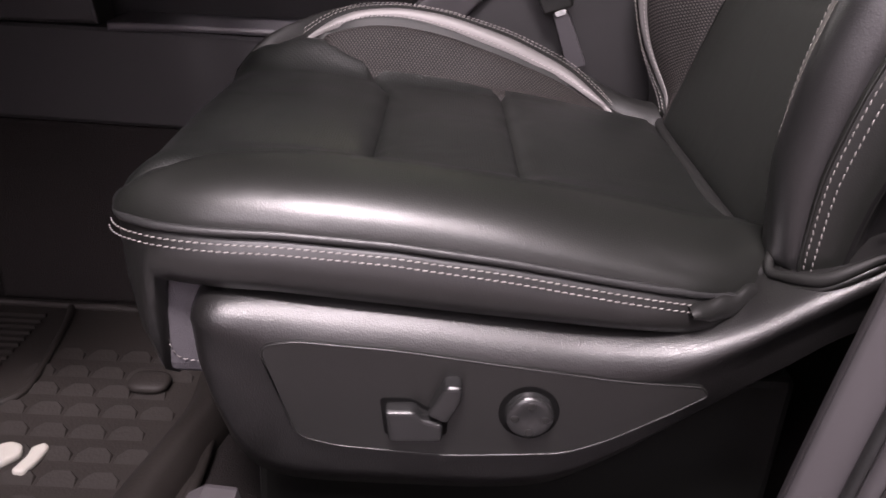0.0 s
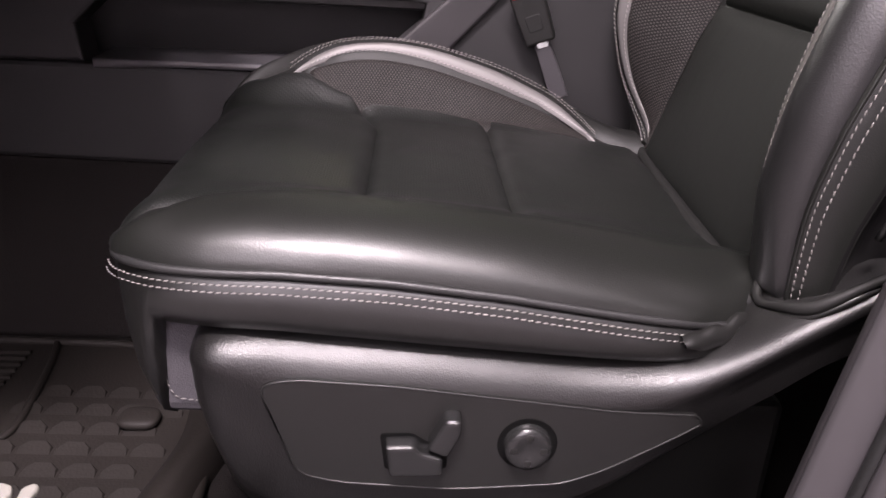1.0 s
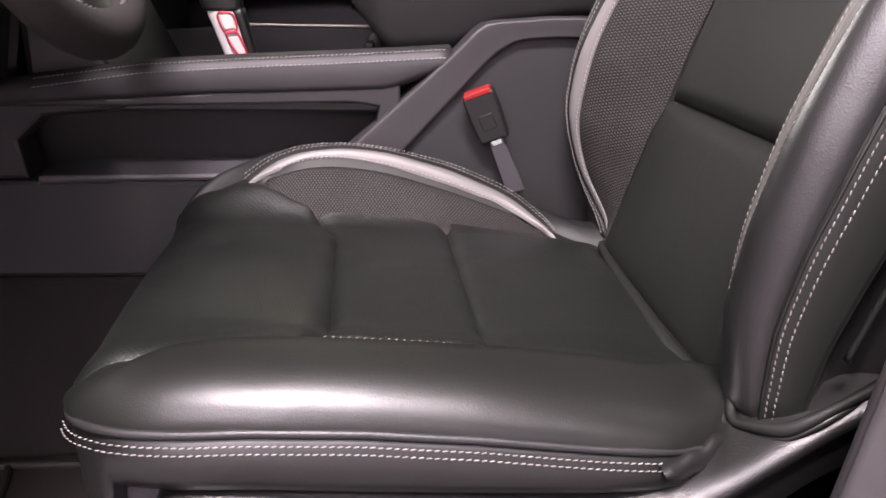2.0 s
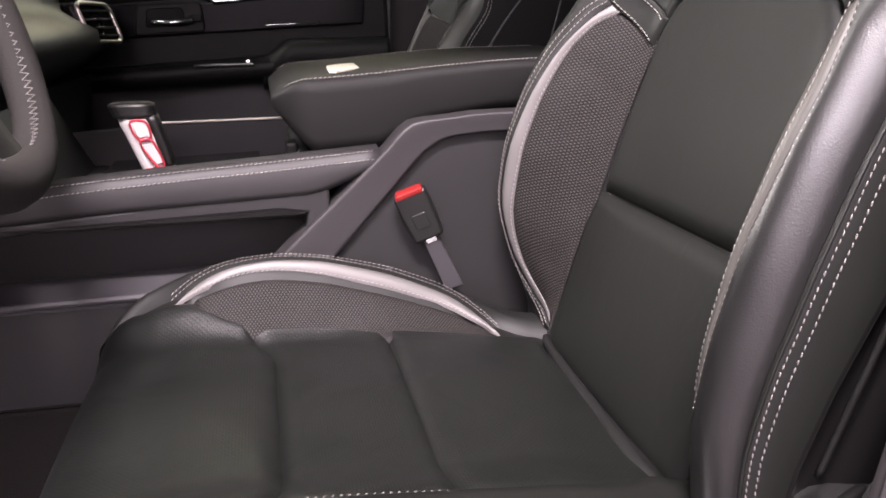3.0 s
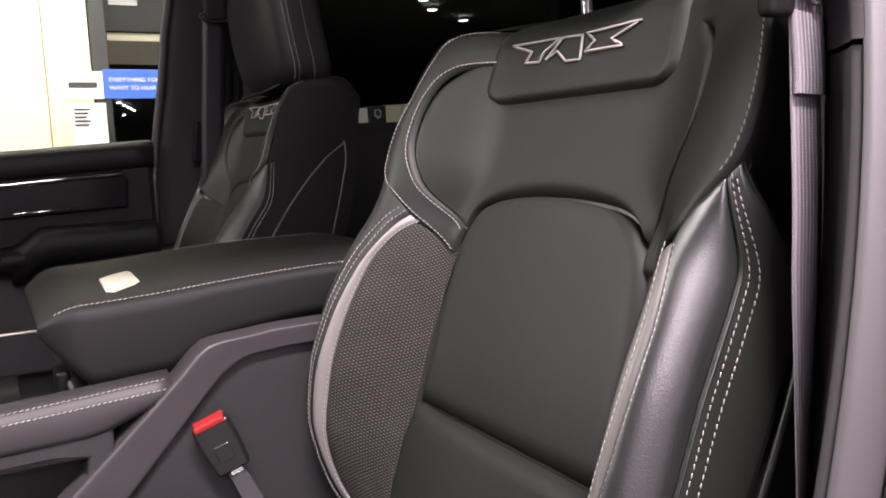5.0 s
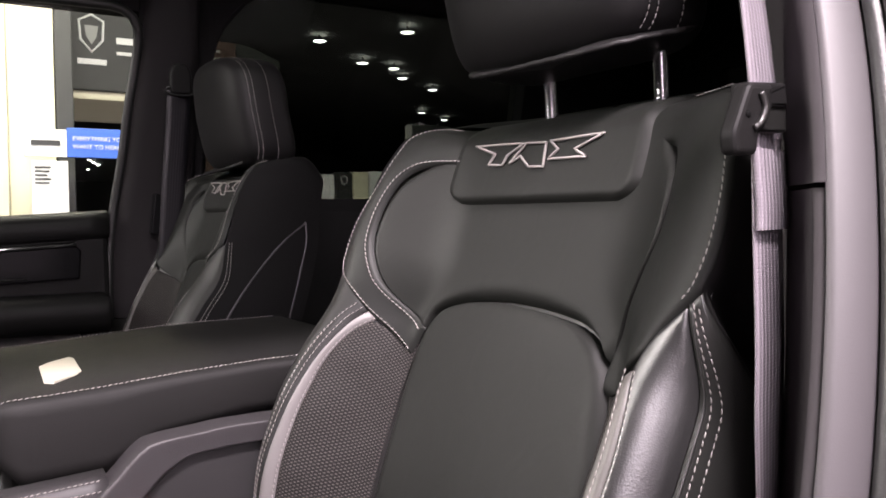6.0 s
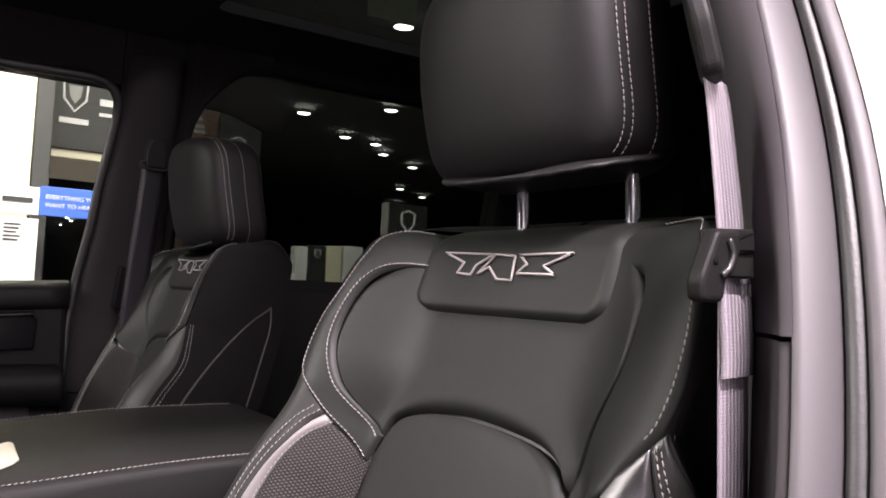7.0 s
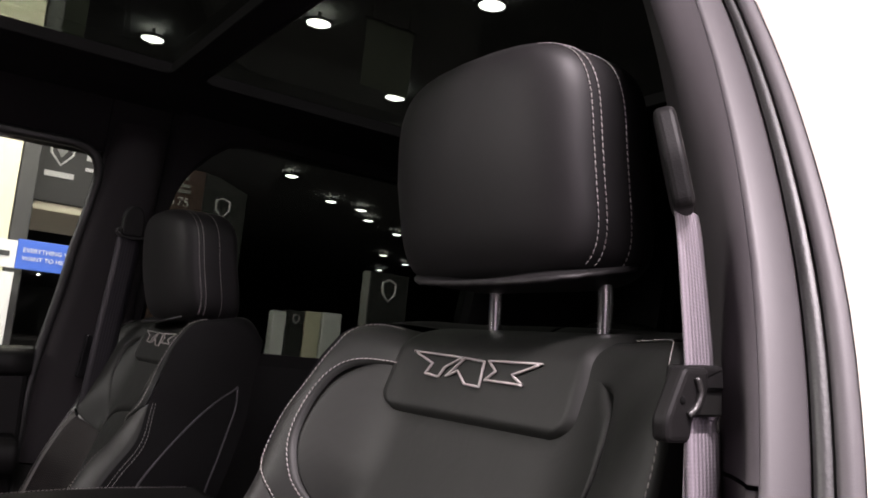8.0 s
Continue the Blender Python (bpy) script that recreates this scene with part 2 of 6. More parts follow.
def spline(pts, n, closed=False):
    """n + 1 points evenly spaced along a smooth curve through pts."""
    pts = [Vector(p) for p in pts]
    fine = []
    count = len(pts) if closed else len(pts) - 1
    for i in range(count):
        if closed:
            p0, p1, p2, p3 = (pts[(i + k) % len(pts)] for k in (-1, 0, 1, 2))
        else:
            p1, p2 = pts[i], pts[i + 1]
            p0 = pts[i - 1] if i else p1 * 2 - p2
            p3 = pts[i + 2] if i + 2 < len(pts) else p2 * 2 - p1
        for k in range(16):
            t = k / 16
            fine.append(0.5 * (2 * p1 + (p2 - p0) * t + (2 * p0 - 5 * p1 + 4 * p2 - p3) * t * t + (3 * p1 - p0 - 3 * p2 + p3) * t ** 3))
    fine.append(pts[0] if closed else pts[-1])
    run = [0.0]
    for a, b in zip(fine, fine[1:]):
        run.append(run[-1] + (b - a).length)
    out, k = [], 0
    for i in range(n + 1):
        s = run[-1] * i / n
        while k < len(run) - 2 and run[k + 1] < s:
            k += 1
        d = run[k + 1] - run[k]
        out.append(fine[k].lerp(fine[k + 1], (s - run[k]) / d if d > 1e-9 else 0))
    return out


def stations(length, edge, n):
    """Fractions from 0 to 1, close together at both ends."""
    e = min(0.3, edge / max(length, 1e-6))
    head = [0, e * 0.2, e * 0.5]
    body = [lerp(e, 1 - e, i / n) for i in range(n + 1)]
    return head + body + [1 - h for h in reversed(head)]


def panel(name, surf, A, B, nt, nv, material, parent, proud=0.003, sink=0.006, edge=0.008, puff=0.0, label=""):
    """An upholstered panel between two edge curves on a surface, its border turned down into the seam."""
    fa, fb = spline(A, 160), spline(B, 160)
    length = sum((a - b).length for a, b in zip(fa, fa[1:]))
    width = max((a - b).length for a, b in zip(fa, fb))
    ts, vs = stations(length, edge, nt), stations(width, edge, nv)
    verts, uvs, faces = [], [], []
    for t in ts:
        k = min(159, int(t * 160))
        a, b = fa[k].lerp(fa[k + 1], t * 160 - k), fb[k].lerp(fb[k + 1], t * 160 - k)
        for v in vs:
            p = a.lerp(b, v)
            e = min(min(v, 1 - v) * width, min(t, 1 - t) * length)
            h = proud - (proud + sink) * max(0.0, 1 - e / edge) ** 2 + puff * (4 * v * (1 - v)) ** 0.8 * (4 * t * (1 - t)) ** 0.6
            verts.append(surf(p.x, p.y, h))
            uvs.append((p.x, p.y))
    m = len(vs)
    p0, p1, p2 = Vector(verts[0]), Vector(verts[1]), Vector(verts[m])
    for i in range(len(ts) - 1):
        for j in range(m - 1):
            faces.append((i * m + j, i * m + j + 1, (i + 1) * m + j + 1, (i + 1) * m + j))
    return part(name, mesh_of(name, verts, faces, uvs), material, parent, label)


def tube_mesh(name, pts, radius, sides=8, closed=False, caps=True):
    pts = [Vector(p) for p in pts]
    n = len(pts)
    verts, faces = [], []
    up = Vector((0, 0, 1))
    for i, p in enumerate(pts):
        d = (pts[(i + 1) % n] - pts[i - 1]) if closed else (pts[min(i + 1, n - 1)] - pts[max(i - 1, 0)])
        d.normalize()
        if abs(d.z) > 0.95:
            up = Vector((1, 0, 0))
        s = d.cross(up).normalized()
        u = s.cross(d)
        r = radius(i / max(1, n - 1)) if callable(radius) else radius
        for k in range(sides):
            a = 2 * math.pi * k / sides
            verts.append(p + (s * math.cos(a) + u * math.sin(a)) * r)
        up = u
    for i in range(n if closed else n - 1):
        j = (i + 1) % n
        for k in range(sides):
            l = (k + 1) % sides
            faces.append((i * sides + k, i * sides + l, j * sides + l, j * sides + k))
    if caps and not closed:
        faces.append(tuple(reversed(range(sides))))
        faces.append(tuple((n - 1) * sides + k for k in range(sides)))
    return mesh_of(name, verts, faces)


def stitches(name, pts, parent, length=0.0040, gap=0.0014, r=0.0005, material=None, wander=0.00015):
    """A row of single stitches along a 3D line, each a small spindle of thread."""
    pts = [Vector(p) for p in pts]
    run = [0.0]
    for a, b in zip(pts, pts[1:]):
        run.append(run[-1] + (b - a).length)
    rng = random.Random(len(pts) + int(run[-1] * 1e4))

    def at(s):
        k = 0
        while k < len(run) - 2 and run[k + 1] < s:
            k += 1
        d = run[k + 1] - run[k]
        return pts[k].lerp(pts[k + 1], (s - run[k]) / d if d > 1e-9 else 0)

    verts, faces, s = [], [], 0.002
    while s + length < run[-1]:
        a, b = at(s), at(s + length)
        d = (b - a).normalized()
        side = d.cross(Vector((0.3, -0.9, 0.4))).normalized()
        up = side.cross(d)
        wob = side * rng.uniform(-wander, wander)
        base = len(verts)
        slant = side * r * 0.7
        for q, rad in ((a + wob + slant, 0.35), (a.lerp(b, 0.25) + slant * 0.5, 1.0), (a.lerp(b, 0.75) - slant * 0.5, 1.0), (b - wob - slant, 0.35)):
            for k in range(5):
                ang = 2 * math.pi * k / 5
                verts.append(q + (side * math.cos(ang) + up * math.sin(ang)) * r * rad)
        for i in range(3):
            for k in range(5):
                l = (k + 1) % 5
                faces.append((base + i * 5 + k, base + i * 5 + l, base + (i + 1) * 5 + l, base + (i + 1) * 5 + k))
        faces.append(tuple(base + k for k in range(4, -1, -1)))
        faces.append(tuple(base + 15 + k for k in range(5)))
        s += length + gap
    return part(name, mesh_of(name, verts, faces), material or THREAD, parent)


def loft(name, rings, closed_ring=True, caps=True, smooth=True, uvs=None):
    """Joins equal rings of points into a skin."""
    m = len(rings[0])
    verts = [p for ring in rings for p in ring]
    faces = []
    for i in range(len(rings) - 1):
        for k in range(m if closed_ring else m - 1):
            l = (k + 1) % m
            faces.append((i * m + k, i * m + l, (i + 1) * m + l, (i + 1) * m + k))
    if caps and closed_ring:
        faces.append(tuple(reversed(range(m))))
        faces.append(tuple((len(rings) - 1) * m + k for k in range(m)))
    return mesh_of(name, verts, faces, uvs, smooth)


def box_bm(x0, x1, y0, y1, z0, z1, bevel=0.004, segs=2, m=None):
    bm = bmesh.new()
    bmesh.ops.create_cube(bm, size=1.0)
    for v in bm.verts:
        v.co = Vector((lerp(x0, x1, v.co.x + 0.5), lerp(y0, y1, v.co.y + 0.5), lerp(z0, z1, v.co.z + 0.5)))
    if bevel:
        bmesh.ops.bevel(bm, geom=bm.edges[:], offset=bevel, segments=segs, profile=0.5, affect="EDGES")
    if m is not None:
        bmesh.ops.transform(bm, matrix=m, verts=bm.verts[:])
    return bm


def prism_bm(outline, axis, lo, hi, bevel=0.003, segs=2):
    """A flat outline pushed out along an axis ('x', 'y' or 'z'), its rims rounded."""
    bm = bmesh.new()
    def at(p, w):
        return {"x": (w, p[0], p[1]), "y": (p[0], w, p[1]), "z": (p[0], p[1], w)}[axis]
    a = [bm.verts.new(at(p, lo)) for p in outline]
    b = [bm.verts.new(at(p, hi)) for p in outline]
    bm.faces.new(a)
    bm.faces.new(list(reversed(b)))
    n = len(a)
    for i in range(n):
        bm.faces.new((a[i], b[i], b[(i + 1) % n], a[(i + 1) % n]))
    bmesh.ops.recalc_face_normals(bm, faces=bm.faces[:])
    if bevel:
        rim = [e for e in bm.edges if len({v in a for v in e.verts}) == 1]
        bmesh.ops.bevel(bm, geom=rim, offset=bevel, segments=segs, profile=0.5, affect="EDGES")
    for f in bm.faces:
        f.smooth = False
    return bm


def blob_mesh(name, centre, half, power=3.5, nu=40, nv=28, warp=None):
    """A cushion-like rounded block."""
    def sp(c, p):
        return math.copysign(abs(c) ** (2 / p), c)
    verts, faces = [], []
    for i in range(nv + 1):
        th = -math.pi / 2 + math.pi * i / nv
        for j in range(nu):
            ph = 2 * math.pi * j / nu
            q = Vector((sp(math.cos(th), power) * sp(math.cos(ph), power), sp(math.cos(th), power) * sp(math.sin(ph), power), sp(math.sin(th), power)))
            p = Vector((q.x * half[0], q.y * half[1], q.z * half[2])) + Vector(centre)
            verts.append(warp(p, q) if warp else p)
    for i in range(nv):
        for j in range(nu):
            k = (j + 1) % nu
            faces.append((i * nu + j, i * nu + k, (i + 1) * nu + k, (i + 1) * nu + j))
    return mesh_of(name, verts, faces)


def rounded_outline(pts, radius, n=6):
    """A closed polygon with its corners rounded off."""
    out = []
    pts = [Vector(p) for p in pts]
    for i, p in enumerate(pts):
        a, b = pts[i - 1], pts[(i + 1) % len(pts)]
        r = min(radius, (a - p).length * 0.45, (b - p).length * 0.45)
        q0, q1 = p + (a - p).normalized() * r, p + (b - p).normalized() * r
        for k in range(n + 1):
            t = k / n
            out.append(tuple((1 - t) ** 2 * q0 + 2 * t * (1 - t) * p + t * t * q1))
    return out




# ---- the cab shell ----
def lean_far(z):
    return 1.30 - 0.22 * max(0.0, z - 0.83)


def lean_near(z):
    return -0.31 + 0.30 * max(0.0, z - 0.83)


def structure(name, data, material, label, category):
    return tagged(as_object(name, data, material), label, category, "", "structure")


structure("floor", box_bm(-0.95, 1.85, -0.30, 1.30, -0.06, 0.0, 0.0), CARPET, "black carpeted cab floor", "floor")
sill = structure("door_sill", box_bm(-0.95, -0.165, -0.44, -0.285, -0.1, 0.105, 0.014, 3), DARKGREY, "black plastic door sill of the open doorway", "door sill")
structure("trim_sill", prism_bm([(-0.163, -0.1), (0.40, -0.1), (0.40, 0.140), (-0.118, 0.136), (-0.126, 0.166), (-0.150, 0.168), (-0.163, 0.160)], "y", -0.44, -0.283, 0.010, 3), PILLAR, "grey plastic sill trim beside the seat", "trim")
structure("wall_underbody", box_bm(-0.94, 1.84, -0.28, 1.29, -0.60, -0.062, 0.004), HEADLINER, "plain black underside of the cab", "wall")
structure("wall_front", box_bm(-1.0, -0.95, -0.44, 1.36, -0.06, 0.80, 0.0), HEADLINER, "black firewall behind the dashboard", "wall")
structure("wall_rear", box_bm(1.80, 1.86, -0.44, 1.40, -0.06, 0.86, 0.004), HEADLINER, "black rear cab wall below the back window", "wall")


def side_sheet(name, xs, zs, lean, thick, material, label, cat, hole=None):
    """A side wall that leans in above the belt line, with an optional opening through it."""
    bm = bmesh.new()
    grid = {}
    sign = 1 if lean(0.5) > 0 else -1
    for i, x in enumerate(xs):
        for k, z in enumerate(zs):
            y = lean(z)
            grid[i, k] = (bm.verts.new((x, y, z)), bm.verts.new((x, y + sign * thick, z)))

    def solid(i, k):
        if not (0 <= i < len(xs) - 1 and 0 <= k < len(zs) - 1):
            return False
        xm, zm = (xs[i] + xs[i + 1]) / 2, (zs[k] + zs[k + 1]) / 2
        return not (hole and hole[0] < xm < hole[1] and hole[2] < zm < hole[3])

    for i in range(len(xs) - 1):
        for k in range(len(zs) - 1):
            if not solid(i, k):
                continue
            q = [(i, k), (i + 1, k), (i + 1, k + 1), (i, k + 1)]
            for s in (0, 1):
                bm.faces.new([grid[c][s] for c in q])
            for (a, b), nb in (((q[0], q[1]), (i, k - 1)), ((q[1], q[2]), (i + 1, k)), ((q[2], q[3]), (i, k + 1)), ((q[3], q[0]), (i - 1, k))):
                if not solid(*nb):
                    bm.faces.new([grid[a][0], grid[b][0], grid[b][1], grid[a][1]])
    bmesh.ops.recalc_face_normals(bm, faces=bm.faces[:])
    loose = [v for v in bm.verts if not v.link_faces]
    bmesh.ops.delete(bm, geom=loose, context="VERTS")
    return structure(name, bm, material, label, cat)


ZS = [-0.06, 0.3, 0.60, 0.80, 0.83, 0.86, 0.95, 1.10, 1.25, 1.335, 1.39]
side_sheet("wall_door_front_far", [-0.95, -0.62, -0.5, -0.2, 0.0, 0.323], ZS, lean_far, 0.07, HEADLINER, "black inner skin of the closed passenger door", "door", (-0.62, 0.323, 0.80, 1.25))
side_sheet("wall_pillar_far", [0.325, 0.39, 0.448], ZS, lean_far, 0.07, HEADLINER, "black cloth-covered door pillar on the passenger side", "pillar")
side_sheet("wall_door_rear_far", [0.45, 0.475, 0.9, 1.35, 1.80], ZS, lean_far, 0.07, HEADLINER, "black inner skin of the closed rear door", "door", (0.475, 1.35, 0.86, 1.335))
side_sheet("wall_door_rear_near", [0.52, 0.60, 0.9, 1.35, 1.80], ZS, lean_near, 0.07, HEADLINER, "black inner skin of the closed rear driver-side door", "door", (0.60, 1.35, 0.83, 1.25))


def pane(name, x0, x1, z0, z1, lean, off, material, label):
    sign = 1 if lean(0.5) > 0 else -1
    v = []
    for d in (off, off + 0.004):
        v += [(x0, lean(z0) + sign * d, z0), (x1, lean(z0) + sign * d, z0), (x1, lean(z1) + sign * d, z1), (x0, lean(z1) + sign * d, z1)]
    f = [(0, 1, 2, 3), (7, 6, 5, 4), (0, 4, 5, 1), (1, 5, 6, 2), (2, 6, 7, 3), (3, 7, 4, 0)]
    ob = structure(name, mesh_of(name, v, f, smooth=False), material, label, "window")
    ob.visible_shadow = material is not GLASS
    return ob


pane("window_front_far", -0.62, 0.323, 0.80, 1.25, lean_far, 0.04, GLASS, "clear glass of the passenger door window")
pane("window_rear_far", 0.475, 1.35, 0.86, 1.335, lean_far, 0.04, TINT, "dark tinted rear door window")
pane("window_rear_near", 0.60, 1.35, 0.83, 1.25, lean_near, 0.04, TINT, "dark tinted rear door window on the driver side")


def rear_door_surround():
    top = [(0.462, 0.88), (0.468, 1.06), (0.473, 1.138), (0.485, 1.196), (0.500, 1.230), (0.519, 1.255), (0.545, 1.285), (0.58, 1.312), (0.64, 1.326)]
    bm = bmesh.new()
    cols = []
    for x, z in top:
        cols.append([bm.verts.new((x, lean_far(q) - d, q)) for q, d in ((z, 0.003), (z, 0.016), (min(z + 0.012, 1.36), 0.020), (1.375, 0.018), (1.375, 0.003))])
    for a, b in zip(cols, cols[1:]):
        for k in range(4):
            bm.faces.new((a[k], b[k], b[k + 1], a[k + 1]))
    bmesh.ops.recalc_face_normals(bm, faces=bm.faces[:])
    structure("trim_rear_window", bm, HEADLINER, "black rounded surround of the rear door window", "trim")


rear_door_surround()


def rear_window():
    bm = bmesh.new()
    outer = [(-0.44, 0.86), (1.40, 0.86), (1.40, 1.40), (-0.44, 1.40)]
    inner = [(0.0, 0.90), (0.99, 0.90), (0.95, 1.22), (0.04, 1.22)]
    rings = []
    for x in (1.80, 1.86):
        rings.append(([bm.verts.new((x, *p)) for p in outer], [bm.verts.new((x, *p)) for p in inner]))
    for o, i in rings:
        for k in range(4):
            bm.faces.new((o[k], o[(k + 1) % 4], i[(k + 1) % 4], i[k]))
    for k in range(4):
        l = (k + 1) % 4
        bm.faces.new((rings[0][1][k], rings[0][1][l], rings[1][1][l], rings[1][1][k]))
        bm.faces.new((rings[0][0][k], rings[0][0][l], rings[1][0][l], rings[1][0][k]))
    bmesh.ops.recalc_face_normals(bm, faces=bm.faces[:])
    structure("window_frame_rear", bm, HEADLINER, "black surround of the back window", "window frame")
    g = structure("window_rear", box_bm(1.825, 1.829, 0.0, 0.99, 0.90, 1.22, 0.0), TINT, "tinted glass of the back window", "window")


rear_window()


# roof with a two-pane glass opening and a crossbar
def roof():
    xs = [-0.45, -0.22, 0.385, 0.445, 1.10, 1.86]
    ys = [-0.17, -0.12, -0.08, -0.01, 1.00, 1.07, 1.12, 1.18]
    def height(y):
        d = max(0.0, abs(y - 0.495) - 0.48)
        return 1.388 - 0.7 * d * d
    bm = bmesh.new()
    g = {(i, k, s): bm.verts.new((x, y, height(y) + s * 0.020)) for i, x in enumerate(xs) for k, y in enumerate(ys) for s in (0, 1)}
    def solid(i, k):
        if not (0 <= i < len(xs) - 1 and 0 <= k < len(ys) - 1):
            return False
        return not (k == 3 and i in (1, 3))
    for i in range(len(xs) - 1):
        for k in range(len(ys) - 1):
            if not solid(i, k):
                continue
            q = [(i, k), (i + 1, k), (i + 1, k + 1), (i, k + 1)]
            for s in (0, 1):
                bm.faces.new([g[(*c, s)] for c in q])
            for (a, b), nb in (((q[0], q[1]), (i, k - 1)), ((q[1], q[2]), (i + 1, k)), ((q[2], q[3]), (i, k + 1)), ((q[3], q[0]), (i - 1, k))):
                if not solid(*nb):
                    bm.faces.new([g[(*a, 0)], g[(*b, 0)], g[(*b, 1)], g[(*a, 1)]])
    bmesh.ops.recalc_face_normals(bm, faces=bm.faces[:])
    structure("ceiling", bm, HEADLINER, "black cloth headliner with a glass roof opening", "ceiling")
    for n, (x0, x1) in enumerate(((-0.22, 0.385), (0.445, 1.10))):
        p = structure("window_roof_%d" % (n + 1), box_bm(x0 - 0.02, x1 + 0.02, -0.03, 1.02, 1.4095, 1.4135, 0.0), TINT, "dark tinted glass roof pane", "window")
        ring = []
        for q in ((x0, -0.01), (x1, -0.01), (x1, 1.00), (x0, 1.00)):
            ring.append((q[0], q[1], 1.340))
        structure("trim_roof_%d" % (n + 1), tube_mesh("seal", [(p[0], p[1], 1.386) for p in rounded_outline([q[:2] for q in ring], 0.03)], 0.003, 8, True), HEADLINER, "black edge round the roof glass", "trim")


roof()


# windscreen header and posts, so that the cab is closed above the dashboard
def screen_posts():
    for n, y in enumerate((-0.20, 1.19)):
        structure("wall_post_%d" % (n + 1), tube_mesh("post", [(-1.0, y * 1.06 - 0.02, 0.80), (-0.72, y, 1.06), (-0.45, y * 0.96, 1.375)], 0.035, 10), HEADLINER, "black windscreen post", "pillar")


screen_posts()


# ---- near door pillar ----
def near_pillar():
    root = empty("door_pillar_near", "grey plastic trimmed door pillar beside the driver seat", "pillar", "", "structure")

    def strip(name, sec, material, z0, z1, label):
        rings = []
        for z in [lerp(z0, z1, i / 48) for i in range(49)]:
            # leans in and runs rearward towards the roof
            h = z - 0.85
            y, x = 0.50 * max(0.0, z - 0.62) ** 2, 0.27 * h + (0.105 * h * h if h < 0 else 0.0)
            lean, tuck = 0.028 * (z - 0.93 + math.hypot(z - 0.93, 0.03)), 0.13 * max(0.0, z - 0.95)
            rings.append([(px + x * k, py + y + lean * sstep(0.335, 0.40, -py) - tuck * sstep(-0.335, -0.29, py), z) for px, py, k in sec])
        return part(name, loft(name, rings, closed_ring=False), material, root, label)

    trim = [(0.54, -0.235, 0.3), (0.455, -0.252, 0.4), (0.428, -0.270, 0.45), (0.404, -0.298, 0.45), (0.386, -0.324, 0.5), (0.367, -0.346, 0.8), (0.3575, -0.355, 1.0), (0.3605, -0.360, 1.0)]
    strip("upper_trim", trim, PILLAR_DARK, 0.832, 1.30, "mid-grey upper pillar trim")
    strip("lower_trim", [(x + 0.004, y + 0.003, k) for x, y, k in trim], PILLAR_DARK, 0.10, 0.829, "black lower pillar trim")
    strip("door_seal_cover", [(0.3615, -0.3590, 1), (0.3605, -0.3615, 1), (0.3635, -0.3650, 1), (0.372, -0.3700, 1), (0.381, -0.3735, 1), (0.387, -0.3745, 1)], PILLAR, 0.10, 1.30, "light grey pillar cover")
    strip("door_seal", [(0.3865, -0.3735, 1), (0.3815, -0.3765, 1), (0.3795, -0.3805, 1), (0.381, -0.3850, 1), (0.386, -0.3870, 1)], SEAL, 0.10, 1.30, "black rubber door seal")
    strip("weatherstrip_lip", [(0.386, -0.3860, 1), (0.3815, -0.3885, 1), (0.3800, -0.3925, 1), (0.383, -0.3985, 1), (0.390, -0.4005, 1)], PILLAR, 0.10, 1.30, "grey weatherstrip lip")
    strip("painted_jamb", [(0.390, -0.3990, 1), (0.3865, -0.4010, 1), (0.3885, -0.4050, 1), (0.398, -0.4130, 1), (0.406, -0.4180, 1), (0.409, -0.470, 1), (0.419, -0.480, 1), (0.56, -0.485, 1)], PAINT, 0.10, 1.30, "glossy white painted door jamb")
    strip("lower_jamb_cover", [(0.389, -0.4000, 1), (0.3845, -0.4025, 1), (0.3855, -0.4075, 1), (0.396, -0.4160, 1), (0.403, -0.4210, 1), (0.406, -0.450, 1)], PILLAR, 0.10, 0.50, "grey plastic lower jamb cover")
    return root


PILLAR_DARK = grained("mid_grey_pillar_plastic", (0.031, 0.0285, 0.030), 0.65, grain=1100, depth=0.0003, strength=0.15, spread=0.12, spec=0.06)
near_pillar()


# ---- the front seats ----
SWITCH = grained("switch_plastic", (0.012, 0.012, 0.012), 0.24, grain=900, depth=0.0002, strength=0.1)
RC = radians(18.2)
SD, CD = math.sin(RC), math.cos(RC)
FAR_AMP = [(-0.02, 0), (0.01, 0.012), (0.055, 0.05), (0.11, 0.085), (0.18, 0.1), (0.25, 0.098), (0.31, 0.085), (0.36, 0.066), (0.4, 0.060), (0.45, 0.057), (0.53, 0.048), (0.58, 0.03), (0.6, 0.02)]
NEAR_AMP = [(-0.04, 0.0), (0.0, 0.024), (0.05, 0.048), (0.11, 0.062), (0.18, 0.068), (0.26, 0.066), (0.33, 0.056), (0.38, 0.046), (0.44, 0.044), (0.52, 0.042), (0.57, 0.026), (0.6, 0.012)]
CUSH_AMP = [(-0.24, 0.0), (-0.2, 0.02), (-0.13, 0.052), (-0.095, 0.067), (-0.04, 0.074), (0.015, 0.071), (0.095, 0.056), (0.165, 0.036), (0.21, 0.012), (0.26, 0.0)]
CUSH_BASE = [(-0.24, 0.372), (-0.12, 0.374), (0.08, 0.362), (0.25, 0.345)]


